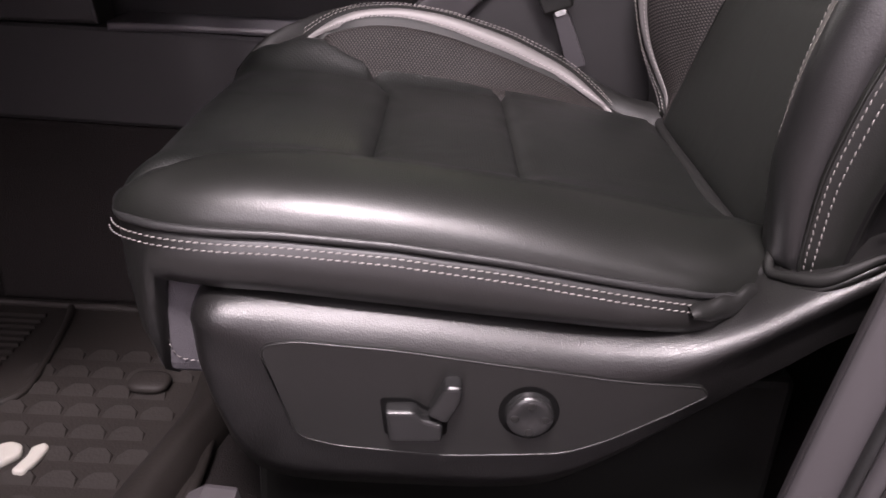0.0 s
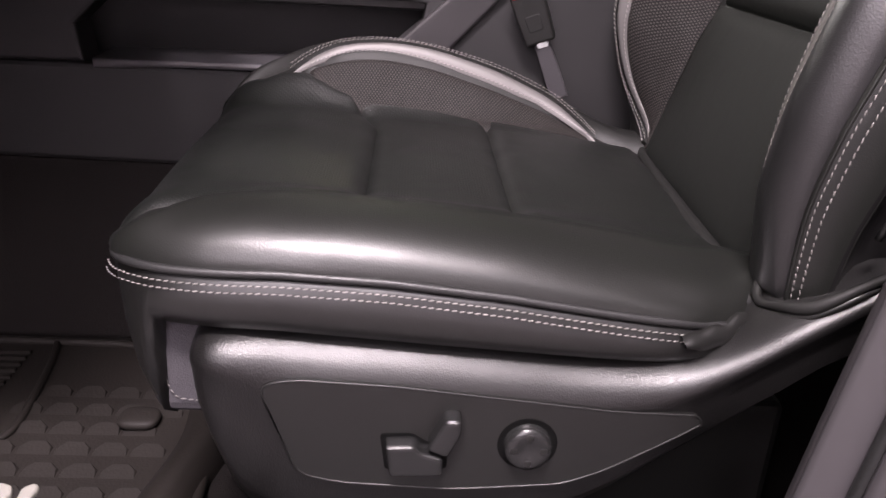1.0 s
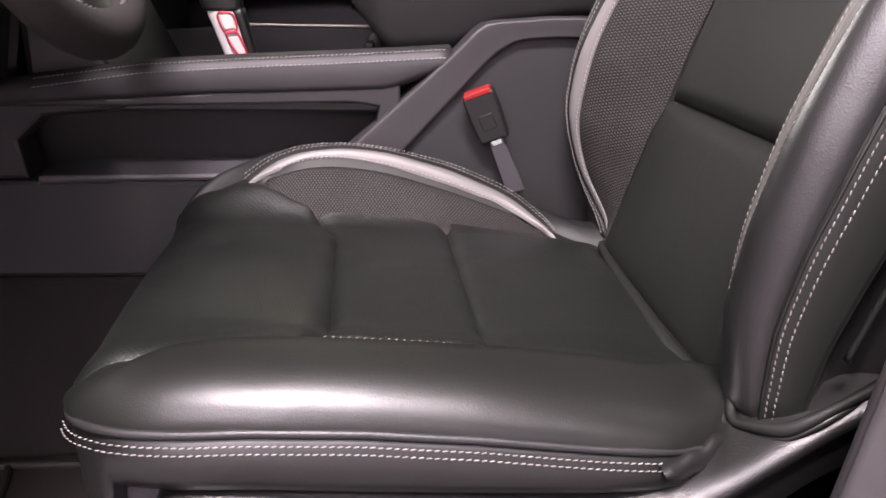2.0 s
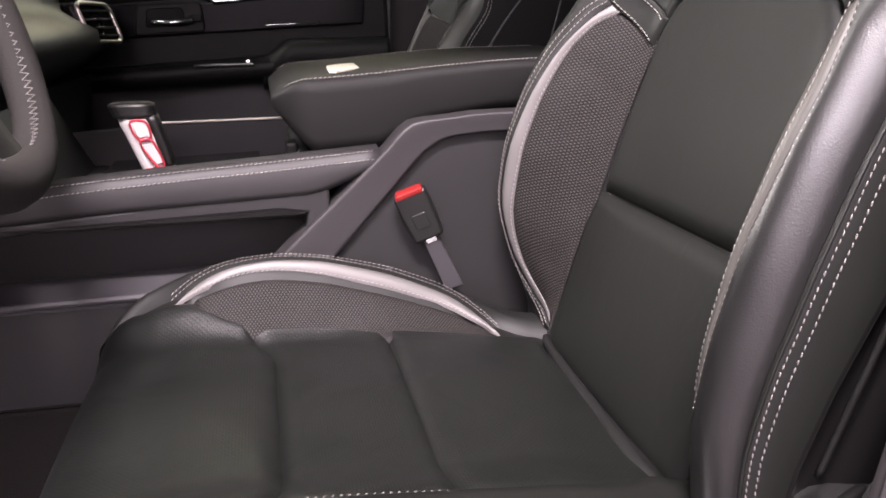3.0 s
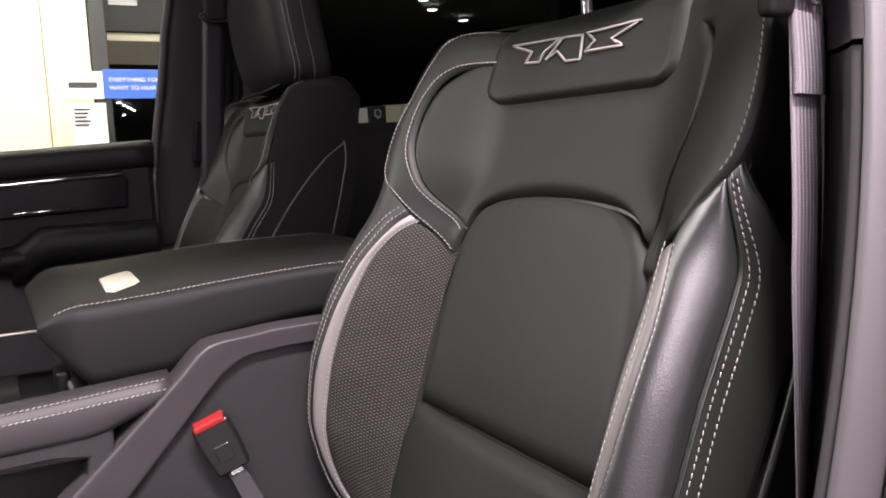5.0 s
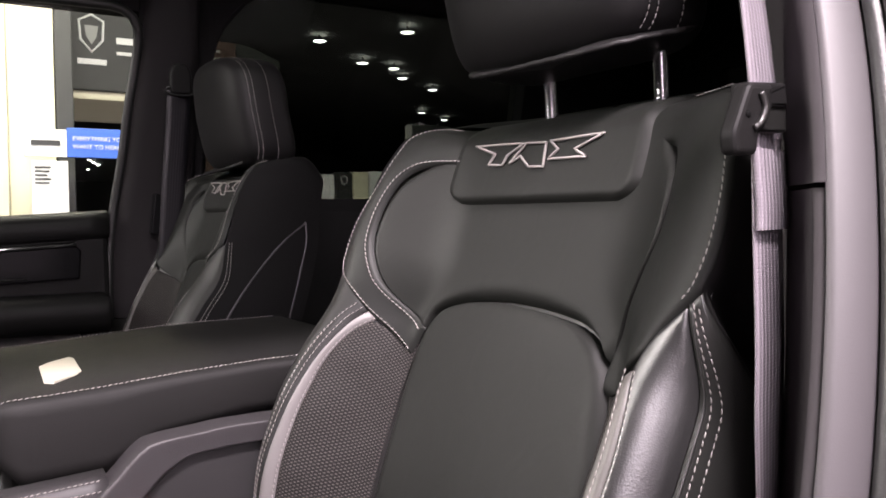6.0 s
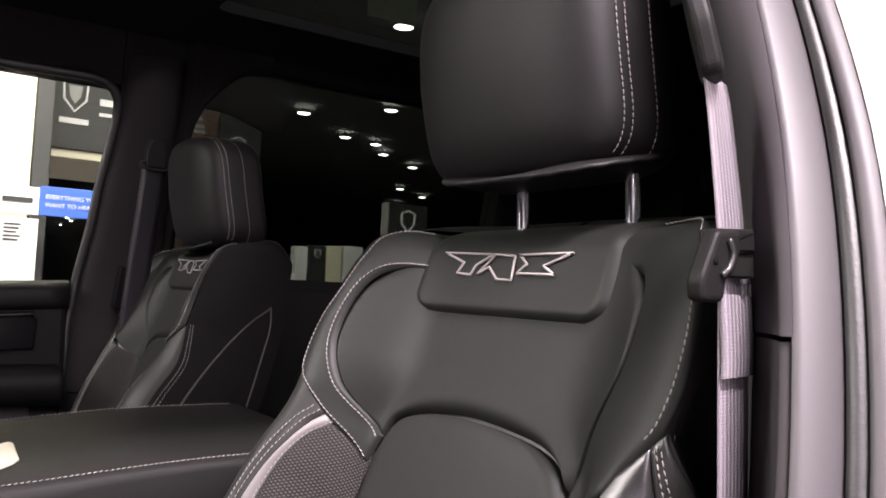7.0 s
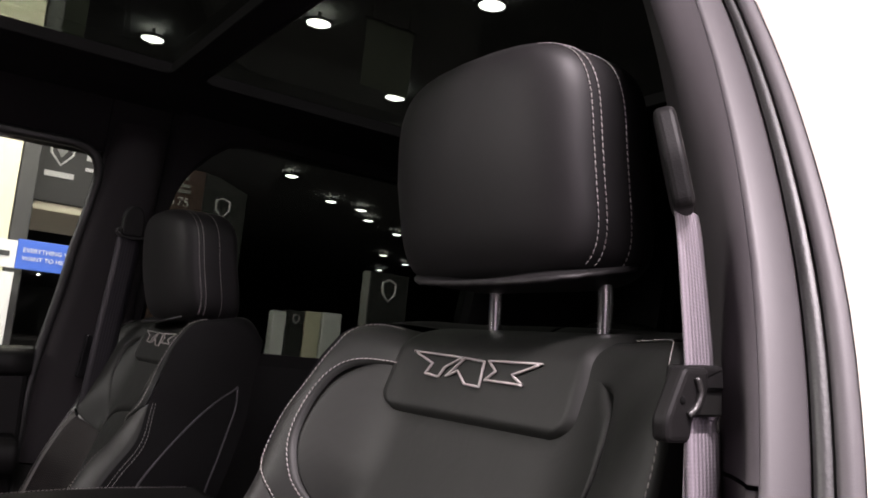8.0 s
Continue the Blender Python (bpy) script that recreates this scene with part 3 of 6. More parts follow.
def back_f(a, b):
    """How far the backrest stands forward of its plane; the door-side bolster turns away past its crest."""
    s, f = abs(b), -0.011
    if b > 0:
        crest = lerp(0.222, 0.236, sstep(0.34, 0.46, a))
        f += smooth_table(FAR_AMP, a) * sstep(lerp(0.147, 0.095, sstep(0.36, 0.44, a)), crest, s) ** lerp(1.0, 1.35, sstep(0.36, 0.44, a))
        if s > crest:
            f -= 0.045 * ((s - crest) / 0.062) ** 2
    else:
        crest = lerp(0.216, 0.250, sstep(0.34, 0.46, a))
        f += smooth_table(NEAR_AMP, a) * sstep(lerp(0.150, 0.100, sstep(0.36, 0.44, a)), crest - 0.004, s) ** lerp(1.0, 1.35, sstep(0.36, 0.44, a))
        if s > crest:
            f -= 0.075 * ((s - crest) / 0.045) ** 2.4
    if a > 0.555:
        f -= 0.045 * ((a - 0.555) / 0.045) ** 2
    return f


def back(a, b, off=0.0):
    f = back_f(a, b) + off
    return (0.265 + SD * a - CD * f, b, 0.36 + CD * a + SD * f)


def back_raw(a, b, f):
    return (0.265 + SD * a - CD * f, b, 0.36 + CD * a + SD * f)


def cush_z(x, y):
    s = abs(y)
    z = smooth_table(CUSH_BASE, x)
    amp = smooth_table(CUSH_AMP, x)
    if y > 0:
        z += amp * sstep(0.14, 0.225, s)
        if s > 0.225:
            z -= 0.06 * ((s - 0.225) / 0.04) ** 2
    else:
        z += amp * 0.27 * sstep(0.115, 0.190, s)
        if s > 0.200:
            z -= 0.034 * ((s - 0.200) / 0.055) ** 2
    if x < -0.16:
        z -= 0.055 * ((x + 0.16) / -0.08) ** 2.5
    return z


def cush(x, y, off=0.0):
    return (x, y, cush_z(x, y) + off)


def cush_front(x, y, off=0.0):
    """The cushion top with its nose rolled down at the front."""
    x0, r = -0.185, 0.046
    if x > x0:
        z = smooth_table(CUSH_BASE, x) + smooth_table(CUSH_AMP, x) * (0.27 * sstep(0.115, 0.190, -y) if y < 0 else sstep(0.14, 0.225, y))
        return (x, y, z + off)
    z0 = smooth_table(CUSH_BASE, x0) + smooth_table(CUSH_AMP, x0) * (0.27 * sstep(0.115, 0.190, -y) if y < 0 else sstep(0.14, 0.225, y))
    th = (x0 - x) / r
    if th < math.pi / 2:
        return (x0 - (r + off) * math.sin(th), y, z0 - r + (r + off) * math.cos(th))
    return (x0 - r - off + 0.15 * (th - math.pi / 2) * r, y, z0 - r - (th - math.pi / 2) * r)


def near_side(pts):
    """The door-side twin of a cushion edge: the top reaches the crest of the flatter bolster."""
    return [(p[0], -lerp(0.196, 0.200, sstep(0.19, 0.26, -p[0])) if p[0] < -0.15 else -table([(-0.15, 0.196), (0.10, 0.196), (0.25, 0.185)], p[0])) for p in pts]


def flip(pts):
    return [(p[0], -p[1]) for p in pts]


def emblem(shapes, root):
    """Three angular embroidered outlines on the bib."""
    for shape in shapes:
        sp = [Vector(back(a, b, 0.0122)) for a, b in shape]
        dense = []
        for p, q in zip(sp, sp[1:] + sp[:1]):
            dense += [p.lerp(q, k / 6) for k in range(6)]
        part("emblem_outline", tube_mesh("emblem", dense, 0.0013, 6, True), THREAD, root, "pale embroidered angular emblem")


def seat():
    root = empty("front_seat", "black leather bucket seat with silver bolster stripes and pale stitching", "car seat", "front seats")
    # -- cushion --
    def pipe_z(x):
        return table([(-0.25, 0.346), (-0.20, 0.353), (-0.1, 0.356), (-0.02, 0.353), (0.06, 0.345), (0.142, 0.333), (0.24, 0.319)], x)

    front_far = [(-0.350, 0.180), (-0.290, 0.190), (-0.240, 0.200), (-0.205, 0.210), (-0.170, 0.210), (-0.147, 0.204), (-0.100, 0.184), (-0.0455, 0.174)]
    mid_far = [(-0.0475, 0.173), (0.020, 0.171), (0.0795, 0.165)]
    rear_far = [(0.0755, 0.164), (0.145, 0.162), (0.196, 0.159), (0.252, 0.150)]
    def hook(surf):
        def bent(x, y, off=0.0):
            w = max(0.0, 1 - abs(x + 0.046) / 0.065)
            return surf(x - w * (0.026 * sstep(0.105, 0.175, y) + 0.014 * sstep(0.150, 0.200, -y)), y, off)
        return bent
    panel("cushion_front_panel", hook(cush_front), front_far, near_side(front_far), 44, 40, PERF, root, proud=0.002, sink=0.006, edge=0.016, puff=0.006, label="padded front of the seat cushion with fine perforation")
    panel("cushion_middle_panel", hook(cush), mid_far, near_side(mid_far), 14, 36, PERF, root, proud=0.001, sink=0.006, edge=0.013, puff=0.002)
    panel("cushion_rear_panel", cush, rear_far, near_side(rear_far), 18, 36, PERF, root, proud=0.003, sink=0.006, edge=0.014, puff=0.004)
    s_in = [(-0.130, 0.197), (-0.100, 0.200), (-0.061, 0.203), (0.005, 0.201), (0.080, 0.195), (0.148, 0.187), (0.188, 0.172), (0.200, 0.160)]
    s_out = [(-0.155, 0.206), (-0.128, 0.219), (-0.095, 0.224), (-0.040, 0.227), (0.012, 0.227), (0.095, 0.222), (0.160, 0.2125), (0.194, 0.193), (0.210, 0.166)]
    s_cut = [(x, y - 0.0080) for x, y in s_out]
    ins_in = [(-0.128, 0.196), (-0.100, 0.184), (-0.047, 0.174), (0.020, 0.171), (0.078, 0.164), (0.145, 0.162), (0.200, 0.159)]
    for sgn in (1, -1):
        if sgn > 0:
            panel("bolster_insert", cush, [(x, y - 0.022) for x, y in ins_in], s_in, 40, 14, MESH, root, proud=0.001, label="dotted mesh insert")
            panel("bolster_stripe", cush, [(x, y + 0.0050) for x, y in s_in], s_cut, 60, 9, SILVER, root, proud=0.000, sink=0.004, edge=0.006, puff=0.0045, label="silver vinyl stripe")
        top_line = spline([(-0.212, 0.196), (-0.200, 0.212), (-0.165, 0.222)] + (s_cut if sgn > 0 else s_out)[2:-2] + [(0.206, 0.205), (0.240, 0.190)] + ([(0.262, 0.184), (0.300, 0.178)] if sgn > 0 else [(0.262, 0.200), (0.282, 0.196)]), 76)
        low_line = spline([(-0.234, 0.192), (-0.216, 0.226), (-0.165, 0.2495), (-0.095, 0.2575), (-0.040, 0.258), (0.012, 0.258), (0.095, 0.2575), (0.166, 0.2545)] + ([(0.240, 0.238), (0.262, 0.234), (0.300, 0.228)] if sgn > 0 else [(0.205, 0.2500), (0.235, 0.236), (0.262, 0.216)]), 76)
        rings, uv = [], []
        for c, p in zip(top_line, low_line):
            zc, zp = cush_z(c.x, sgn * c.y) + 0.0035, pipe_z(p.x) - 0.001
            yc = c.y if sgn > 0 else c.y * lerp(0.86, 0.97, sstep(0.15, 0.20, -c.x))
            zc = zc if sgn > 0 else cush_z(c.x, -yc) + 0.0055
            ring = [(c.x + (0.016 if sgn < 0 and c.x < -0.16 else 0.006), sgn * (yc - (0.060 if sgn < 0 and c.x < -0.16 else 0.036)), zc - (0.022 if sgn < 0 and c.x < -0.16 else 0.034 if sgn < 0 or c.x < -0.13 else 0.060)), (c.x, sgn * (yc - 0.012), zc - 0.012)]
            for k in range(13):
                th = math.pi / 2 * k / 12
                ring.append((lerp(c.x, p.x, math.sin(th)), sgn * lerp(yc, p.y + 0.002, math.sin(th)), lerp(zp, zc, math.cos(th)) + (0.009 * math.sin(min(math.pi, 2.0 * th)) if sgn > 0 else 0.0)))
            rings.append(ring)
        part("cushion_bolster", loft("cushion_bolster", rings, closed_ring=False, caps=False), BOLSTER_FAR if sgn > 0 else LEATHER_GRAIN, root, "grained leather side bolster")
        if sgn > 0:
            for src, d, h, r in ((s_out, 0.0002, 0.0056, 0.00043), (s_out, -0.0066, 0.0052, 0.0004), (s_in, 0.0020, 0.0036, 0.00045)):
                stitches("stitching", [cush(p.x, p.y + d, h) for p in spline(src, 90)], root, r=r)

    stitches("stitching", [cush(x, -table([(-0.06, 0.1885), (0.10, 0.1885), (0.25, 0.178)], x), 0.0028) for x in [lerp(-0.050, 0.225, k / 60) for k in range(61)]], root, length=0.0022, gap=0.0036, r=0.00045, material=THREAD_DIM)
    nose = [(-0.300, 0.205), (-0.240, 0.214), (-0.200, 0.222), (-0.140, 0.222)]
    panel("cushion_nose", cush_front, nose, flip(nose), 24, 30, LEATHER, root, proud=-0.002, sink=0.01, edge=0.02)
    core = [(-0.19, 0.200), (0.0, 0.235), (0.20, 0.225), (0.275, 0.19)]
    panel("cushion_core", cush, core, flip(core), 30, 40, LEATHER, root, proud=-0.010, sink=0.02, edge=0.02)
    roll = [(0.262, 0.15, 0.348), (0.254, 0.12, 0.351), (0.249, 0.05, 0.351), (0.245, -0.03, 0.351), (0.240, -0.11, 0.352), (0.243, -0.17, 0.346), (0.246, -0.205, 0.338), (0.250, -0.222, 0.330)]
    part("cushion_rear_roll", tube_mesh("rear_roll", [(p.x, p.y, p.z - 0.004) for p in spline(roll, 40)], lambda t: 0.0045 + 0.0040 * t, 12), BOLSTER_FAR, root, "rolled leather rear edge of the cushion")
    tail = []
    for i in range(19):
        t = i / 18
        x, y = lerp(0.188, 0.254, t), lerp(-0.2655, -0.229, t ** 1.3)
        top_z = table([(0, 0.320), (0.3, 0.3245), (0.55, 0.3255), (0.75, 0.3295), (0.9, 0.3275), (1, 0.321)], t) + 0.0008 * math.sin(21 * t)
        drop = 0.013 * math.sin(math.pi * min(1.0, 0.10 + 0.9 * t)) + 0.002
        tail.append([(x, y + 0.014, top_z - 0.003), (x, y + 0.004, top_z), (x, y - 0.0005, top_z - 0.0015), (x + 0.001, y - 0.0035 - 0.0012 * math.sin(15 * t), top_z - drop * 0.5), (x + 0.002, y - 0.002, top_z - drop), (x + 0.002, y + 0.010, top_z - drop - 0.002)])
    part("cushion_flap", loft("flap", tail, closed_ring=False), BOLSTER_FAR, root, "rumpled leather flap at the rear of the cushion side")
    # side and front skirt below the piping
    path = [(0.235, -0.240), (0.170, -0.253), (0.06, -0.257), (-0.05, -0.257), (-0.15, -0.253), (-0.205, -0.234), (-0.230, -0.190), (-0.234, -0.10), (-0.236, 0.0)]
    path = path + [(x, -y) for x, y in reversed(path[:-1])]
    loop = spline(path, 120)

    rings = []
    for p in loop:
        out = Vector((p.x - 0.0, p.y * 1.0)).normalized()
        out = Vector((0, -1 if p.y < 0 else 1)) if p.x > -0.18 else Vector((p.x + 0.15, p.y * 0.6)).normalized()
        z = lerp(0.285, pipe_z(p.x), sstep(0.13, 0.20, abs(p.y)))
        low = table([(-0.25, 0.215), (-0.205, 0.220), (-0.192, 0.311), (-0.1, 0.311), (0.24, 0.290)], p.x)
        ring = []
        for k, (o, t) in enumerate(((-0.006, 0.0), (0.0005, 0.04), (0.0040, 0.15), (0.0085, 0.4), (0.0095, 0.68), (0.004, 0.92), (-0.010, 1.0))):
            ring.append((p.x + out.x * o + 0.024 * t * sstep(0.185, 0.215, -p.x), p.y + out.y * o, lerp(z, low, t)))
        rings.append(ring)
    part("cushion_skirt", loft("skirt", rings, closed_ring=False), LEATHER, root, "leather skirt round the cushion side")
    for side in ([p for p in loop if p.y < -0.20], [p for p in loop if p.y > 0.20]):
      part("piping", tube_mesh("piping", [(p.x, p.y + math.copysign(0.0022, p.y), pipe_z(p.x) + 0.0006) for p in side], 0.0033, 8), PIPING, root, "thin leather piping")
    for drop, o in ((0.0066, 0.0066), (0.0112, 0.0088)):
      for side in ([p for p in loop if p.y < -0.20], [p for p in loop if p.y > 0.20]):
        pts = []
        for p in side:
            out = Vector((0, -1 if p.y < 0 else 1)) if p.x > -0.18 else Vector((p.x + 0.15, p.y * 0.6)).normalized()
            pts.append((p.x + out.x * o, p.y + out.y * o, pipe_z(p.x) - drop))
        stitches("stitching", pts, root, r=0.0005)
    # felt under-cover at the front corner and the pan below the cushion
    part("pan", box_bm(-0.200, 0.12, -0.232, 0.232, 0.222, 0.330, 0.012, 3), CLOTH, root, "grey felt seat pan")
    hem = [(-0.188, -0.2338, 0.318), (-0.190, -0.2338, 0.300), (-0.189, -0.2335, 0.284), (-0.188, -0.2335, 0.260), (-0.183, -0.2335, 0.243), (-0.172, -0.2335, 0.238), (-0.140, -0.2335, 0.238)]
    stitches("pan_stitching", spline(hem, 50), root, material=THREAD_DIM)
    for y in (-0.15, 0.17):
        part("seat_rail", box_bm(-0.14, 0.33, y - 0.018, y + 0.018, 0.0, 0.205, 0.008, 2), SATIN, root, "black covered seat rail")

    # -- backrest --
    pad_far = [(-0.035, 0.165), (0.0, 0.167), (0.066, 0.162), (0.121, 0.160), (0.163, 0.156)]
    pad_near = [(-0.035, -0.158), (0.05, -0.158), (0.163, -0.156)]
    top_far = [(0.1645, 0.156), (0.23, 0.156), (0.305, 0.153), (0.347, 0.146), (0.376, 0.126), (0.389, 0.090), (0.395, 0.045), (0.397, 0.004)]
    top_near = [(0.1645, -0.156), (0.23, -0.155), (0.295, -0.150), (0.340, -0.142), (0.361, -0.132), (0.376, -0.119), (0.388, -0.092), (0.394, -0.050), (0.397, 0.002)]
    stripe_in = [(0.006, 0.172), (0.013, 0.176), (0.040, 0.200), (0.075, 0.208), (0.12, 0.2065), (0.166, 0.205), (0.21, 0.2045), (0.258, 0.203), (0.30, 0.201), (0.334, 0.195), (0.352, 0.186), (0.357, 0.182)]
    stripe_out = [(-0.010, 0.172), (0.018, 0.208), (0.050, 0.2255), (0.09, 0.2285), (0.143, 0.228), (0.175, 0.2250), (0.216, 0.2225), (0.255, 0.2195), (0.294, 0.2165), (0.333, 0.2105), (0.352, 0.206), (0.367, 0.199)]
    rim_far = [(-0.030, 0.212), (-0.012, 0.242), (0.05, 0.259), (0.114, 0.265), (0.20, 0.267), (0.30, 0.266), (0.36, 0.264), (0.395, 0.260), (0.425, 0.256)]
    wing_in_far = [(0.359, 0.138), (0.388, 0.179), (0.412, 0.197), (0.441, 0.2095), (0.476, 0.211), (0.507, 0.203), (0.527, 0.186), (0.535, 0.157), (0.537, 0.10)]
    wing_out_far = [(0.329, 0.152), (0.347, 0.173), (0.360, 0.190), (0.378, 0.210), (0.400, 0.239), (0.420, 0.249), (0.455, 0.247), (0.50, 0.231), (0.545, 0.222), (0.577, 0.217), (0.588, 0.200), (0.586, 0.158), (0.586, 0.10)]
    stripe_in_near = [(0.04, -0.188), (0.06, -0.198), (0.12, -0.2035), (0.21, -0.2065), (0.30, -0.2065), (0.335, -0.204), (0.353, -0.199)]
    stripe_out_near = [(0.035, -0.196), (0.06, -0.206), (0.10, -0.211), (0.158, -0.2155), (0.20, -0.2185), (0.257, -0.2225), (0.30, -0.2225), (0.335, -0.2185), (0.362, -0.213)]
    seam_near = [(-0.020, -0.2360), (0.02, -0.2395), (0.08, -0.2430), (0.15, -0.2460), (0.21, -0.2472), (0.293, -0.2475), (0.345, -0.2468), (0.385, -0.2445), (0.408, -0.2420)]
    rim_near = [(-0.012, -0.250), (0.02, -0.253), (0.08, -0.2575), (0.15, -0.261), (0.21, -0.263), (0.293, -0.2640), (0.345, -0.263), (0.385, -0.2595), (0.405, -0.254), (0.418, -0.2495)]
    wing_in_near = [(0.340, -0.139), (0.361, -0.138), (0.40, -0.148), (0.43, -0.162), (0.459, -0.176), (0.487, -0.1795), (0.518, -0.174), (0.536, -0.158), (0.537, -0.12), (0.537, -0.09)]
    wing_out_near = [(0.338, -0.144), (0.350, -0.180), (0.368, -0.212), (0.387, -0.225), (0.403, -0.2385), (0.415, -0.247), (0.43, -0.2515), (0.45, -0.254), (0.48, -0.2535), (0.508, -0.249), (0.54, -0.239), (0.570, -0.222), (0.585, -0.195), (0.588, -0.158), (0.588, -0.09)]
    top_line = [(0.455, 0.254), (0.50, 0.242), (0.545, 0.233), (0.580, 0.228), (0.594, 0.207), (0.598, 0.158), (0.600, 0.08), (0.600, 0.0)]
    top_line_near = [(0.432, -0.2535), (0.45, -0.2560), (0.48, -0.2555), (0.508, -0.2510), (0.54, -0.2410), (0.571, -0.2240), (0.588, -0.197), (0.593, -0.158), (0.598, -0.08), (0.600, 0.0)]

    def rowed(src, d, h, skip=0, upto=None, **kw):
        """Stitches along an edge curve, set off sideways by d and up by h."""
        sp, pts = spline(src, 120), []
        for i, p in enumerate(sp):
            t = (sp[min(i + 1, 120)] - sp[max(i - 1, 0)]).normalized()
            q = p + Vector((-t.y, t.x)) * d
            pts.append(back(q.x, q.y, h))
        stitches("stitching", pts[skip:upto], root, **kw)

    core_far = [(-0.05, 0.21), (0.05, 0.255), (0.20, 0.265), (0.34, 0.255), (0.42, 0.240), (0.52, 0.222), (0.57, 0.205), (0.592, 0.14)]
    core_near = [(-0.05, -0.21), (0.05, -0.240), (0.20, -0.245), (0.34, -0.245), (0.42, -0.245), (0.52, -0.235), (0.57, -0.205), (0.592, -0.14)]
    panel("back_core", back, core_far, core_near, 50, 60, LEATHER, root, proud=-0.009, sink=0.014, edge=0.02)
    panel("lower_back_pad", back, pad_far, pad_near, 22, 34, LEATHER_SOFT, root, proud=0.003, sink=0.004, edge=0.013, puff=0.005, label="smooth leather lumbar pad")
    panel("upper_back_pad", back, top_far, top_near, 44, 34, LEATHER_SOFT, root, proud=0.003, sink=0.009, edge=0.016, puff=0.006, label="smooth leather upper pad with an arched top")
    arch = [(0.352, 0.143), (0.378, 0.127), (0.392, 0.091), (0.398, 0.045), (0.400, 0.004), (0.397, -0.050), (0.391, -0.093), (0.379, -0.121), (0.363, -0.136)]
    fan = wing_in_far[:-2] + [(0.556, 0.150), (0.585, 0.120), (0.598, 0.05), (0.598, -0.05), (0.585, -0.115), (0.556, -0.150)] + wing_in_near[-3:0:-1]
    panel("chest_panel", back, arch, fan, 80, 30, LEATHER_SOFT, root, proud=0.003, sink=0.005, edge=0.012, puff=0.0, label="smooth leather upper back panel")
    # console side
    panel("back_insert", back, pad_far[:-1] + top_far[:4], [(a, b + 0.0028) for a, b in stripe_in[1:-1]], 50, 14, MESH, root, proud=0.0, sink=0.003, edge=0.005, label="dotted mesh insert")
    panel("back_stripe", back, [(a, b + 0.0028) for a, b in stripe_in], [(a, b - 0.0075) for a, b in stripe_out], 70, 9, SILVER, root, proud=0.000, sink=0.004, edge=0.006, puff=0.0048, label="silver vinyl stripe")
    panel("back_bolster", back, [(a, b - 0.0075) for a, b in stripe_out] + [(0.385, 0.213), (0.402, 0.238)], rim_far, 64, 18, BOLSTER_FAR, root, proud=0.002, sink=0.003, edge=0.006, puff=0.002, label="leather side bolster")
    panel("shoulder_wing", back, wing_in_far, wing_out_far, 70, 14, LEATHER_SOFT, root, proud=0.0045, sink=0.0, edge=0.005, puff=0.002, label="leather shoulder band")
    rowed(stripe_out, 0.0006, 0.0048)
    rowed(stripe_out, -0.0052, 0.0046, r=0.0004)
    rowed(stripe_in, 0.0008, 0.0030, skip=4, r=0.00045)
    rowed(wing_out_far, -0.0042, 0.0066, upto=-18, r=0.0006)
    rowed(wing_in_far, 0.0046, 0.0066, upto=-14, r=0.0006)
    # door side: the stripe runs over the crest, the bolster turns away to the double stitching
    panel("back_insert", back, [(-0.01, -0.158), (0.163, -0.156), (0.295, -0.150), (0.340, -0.142)], stripe_in_near, 40, 12, MESH, root, proud=0.0, sink=0.003, edge=0.005, label="dotted mesh insert")
    panel("back_stripe", back, stripe_in_near, stripe_out_near, 60, 8, SILVER_SHADED, root, proud=0.001, sink=0.003, edge=0.004, puff=0.002, label="silver vinyl stripe coloured dull for shade")
    panel("back_bolster", back, [(-0.024, -0.188), (0.0, -0.191)] + stripe_out_near + [(0.388, -0.2245)], seam_near, 64, 16, BOLSTER_NEAR, root, proud=0.003, sink=0.001, edge=0.004, puff=0.001, label="grained leather side bolster")
    panel("bolster_band", back, seam_near, rim_near, 64, 10, LEATHER_GRAIN, root, proud=0.003, sink=0.002, edge=0.003, puff=0.001, label="double-stitched leather edge band")
    panel("shoulder_wing", back, wing_in_near, wing_out_near, 70, 16, LEATHER_SOFT, root, proud=0.002, sink=0.003, edge=0.006, puff=0.003, label="leather shoulder band")
    rowed(stripe_out_near, -0.0030, 0.0030, skip=10)
    rowed(stripe_out_near, 0.0075, 0.0030, skip=14, r=0.00036)
    rowed(seam_near, -0.0046, 0.0042, gap=0.0016)
    rowed(seam_near, -0.0072, 0.0044, gap=0.0016)
    for d in (0.0075, 0.0115):
        rowed(rim_far, d, 0.0036)
    rowed(wing_out_near, 0.0036, 0.0062, skip=34, upto=-16)
    cord = [back(p.x, p.y - 0.0022, 0.0022) for p in spline(seam_near, 90)]
    part("seam_cord", tube_mesh("seam_cord", cord, 0.0016, 8), LEATHER_GRAIN, root, "raised leather cord beside the double stitching")
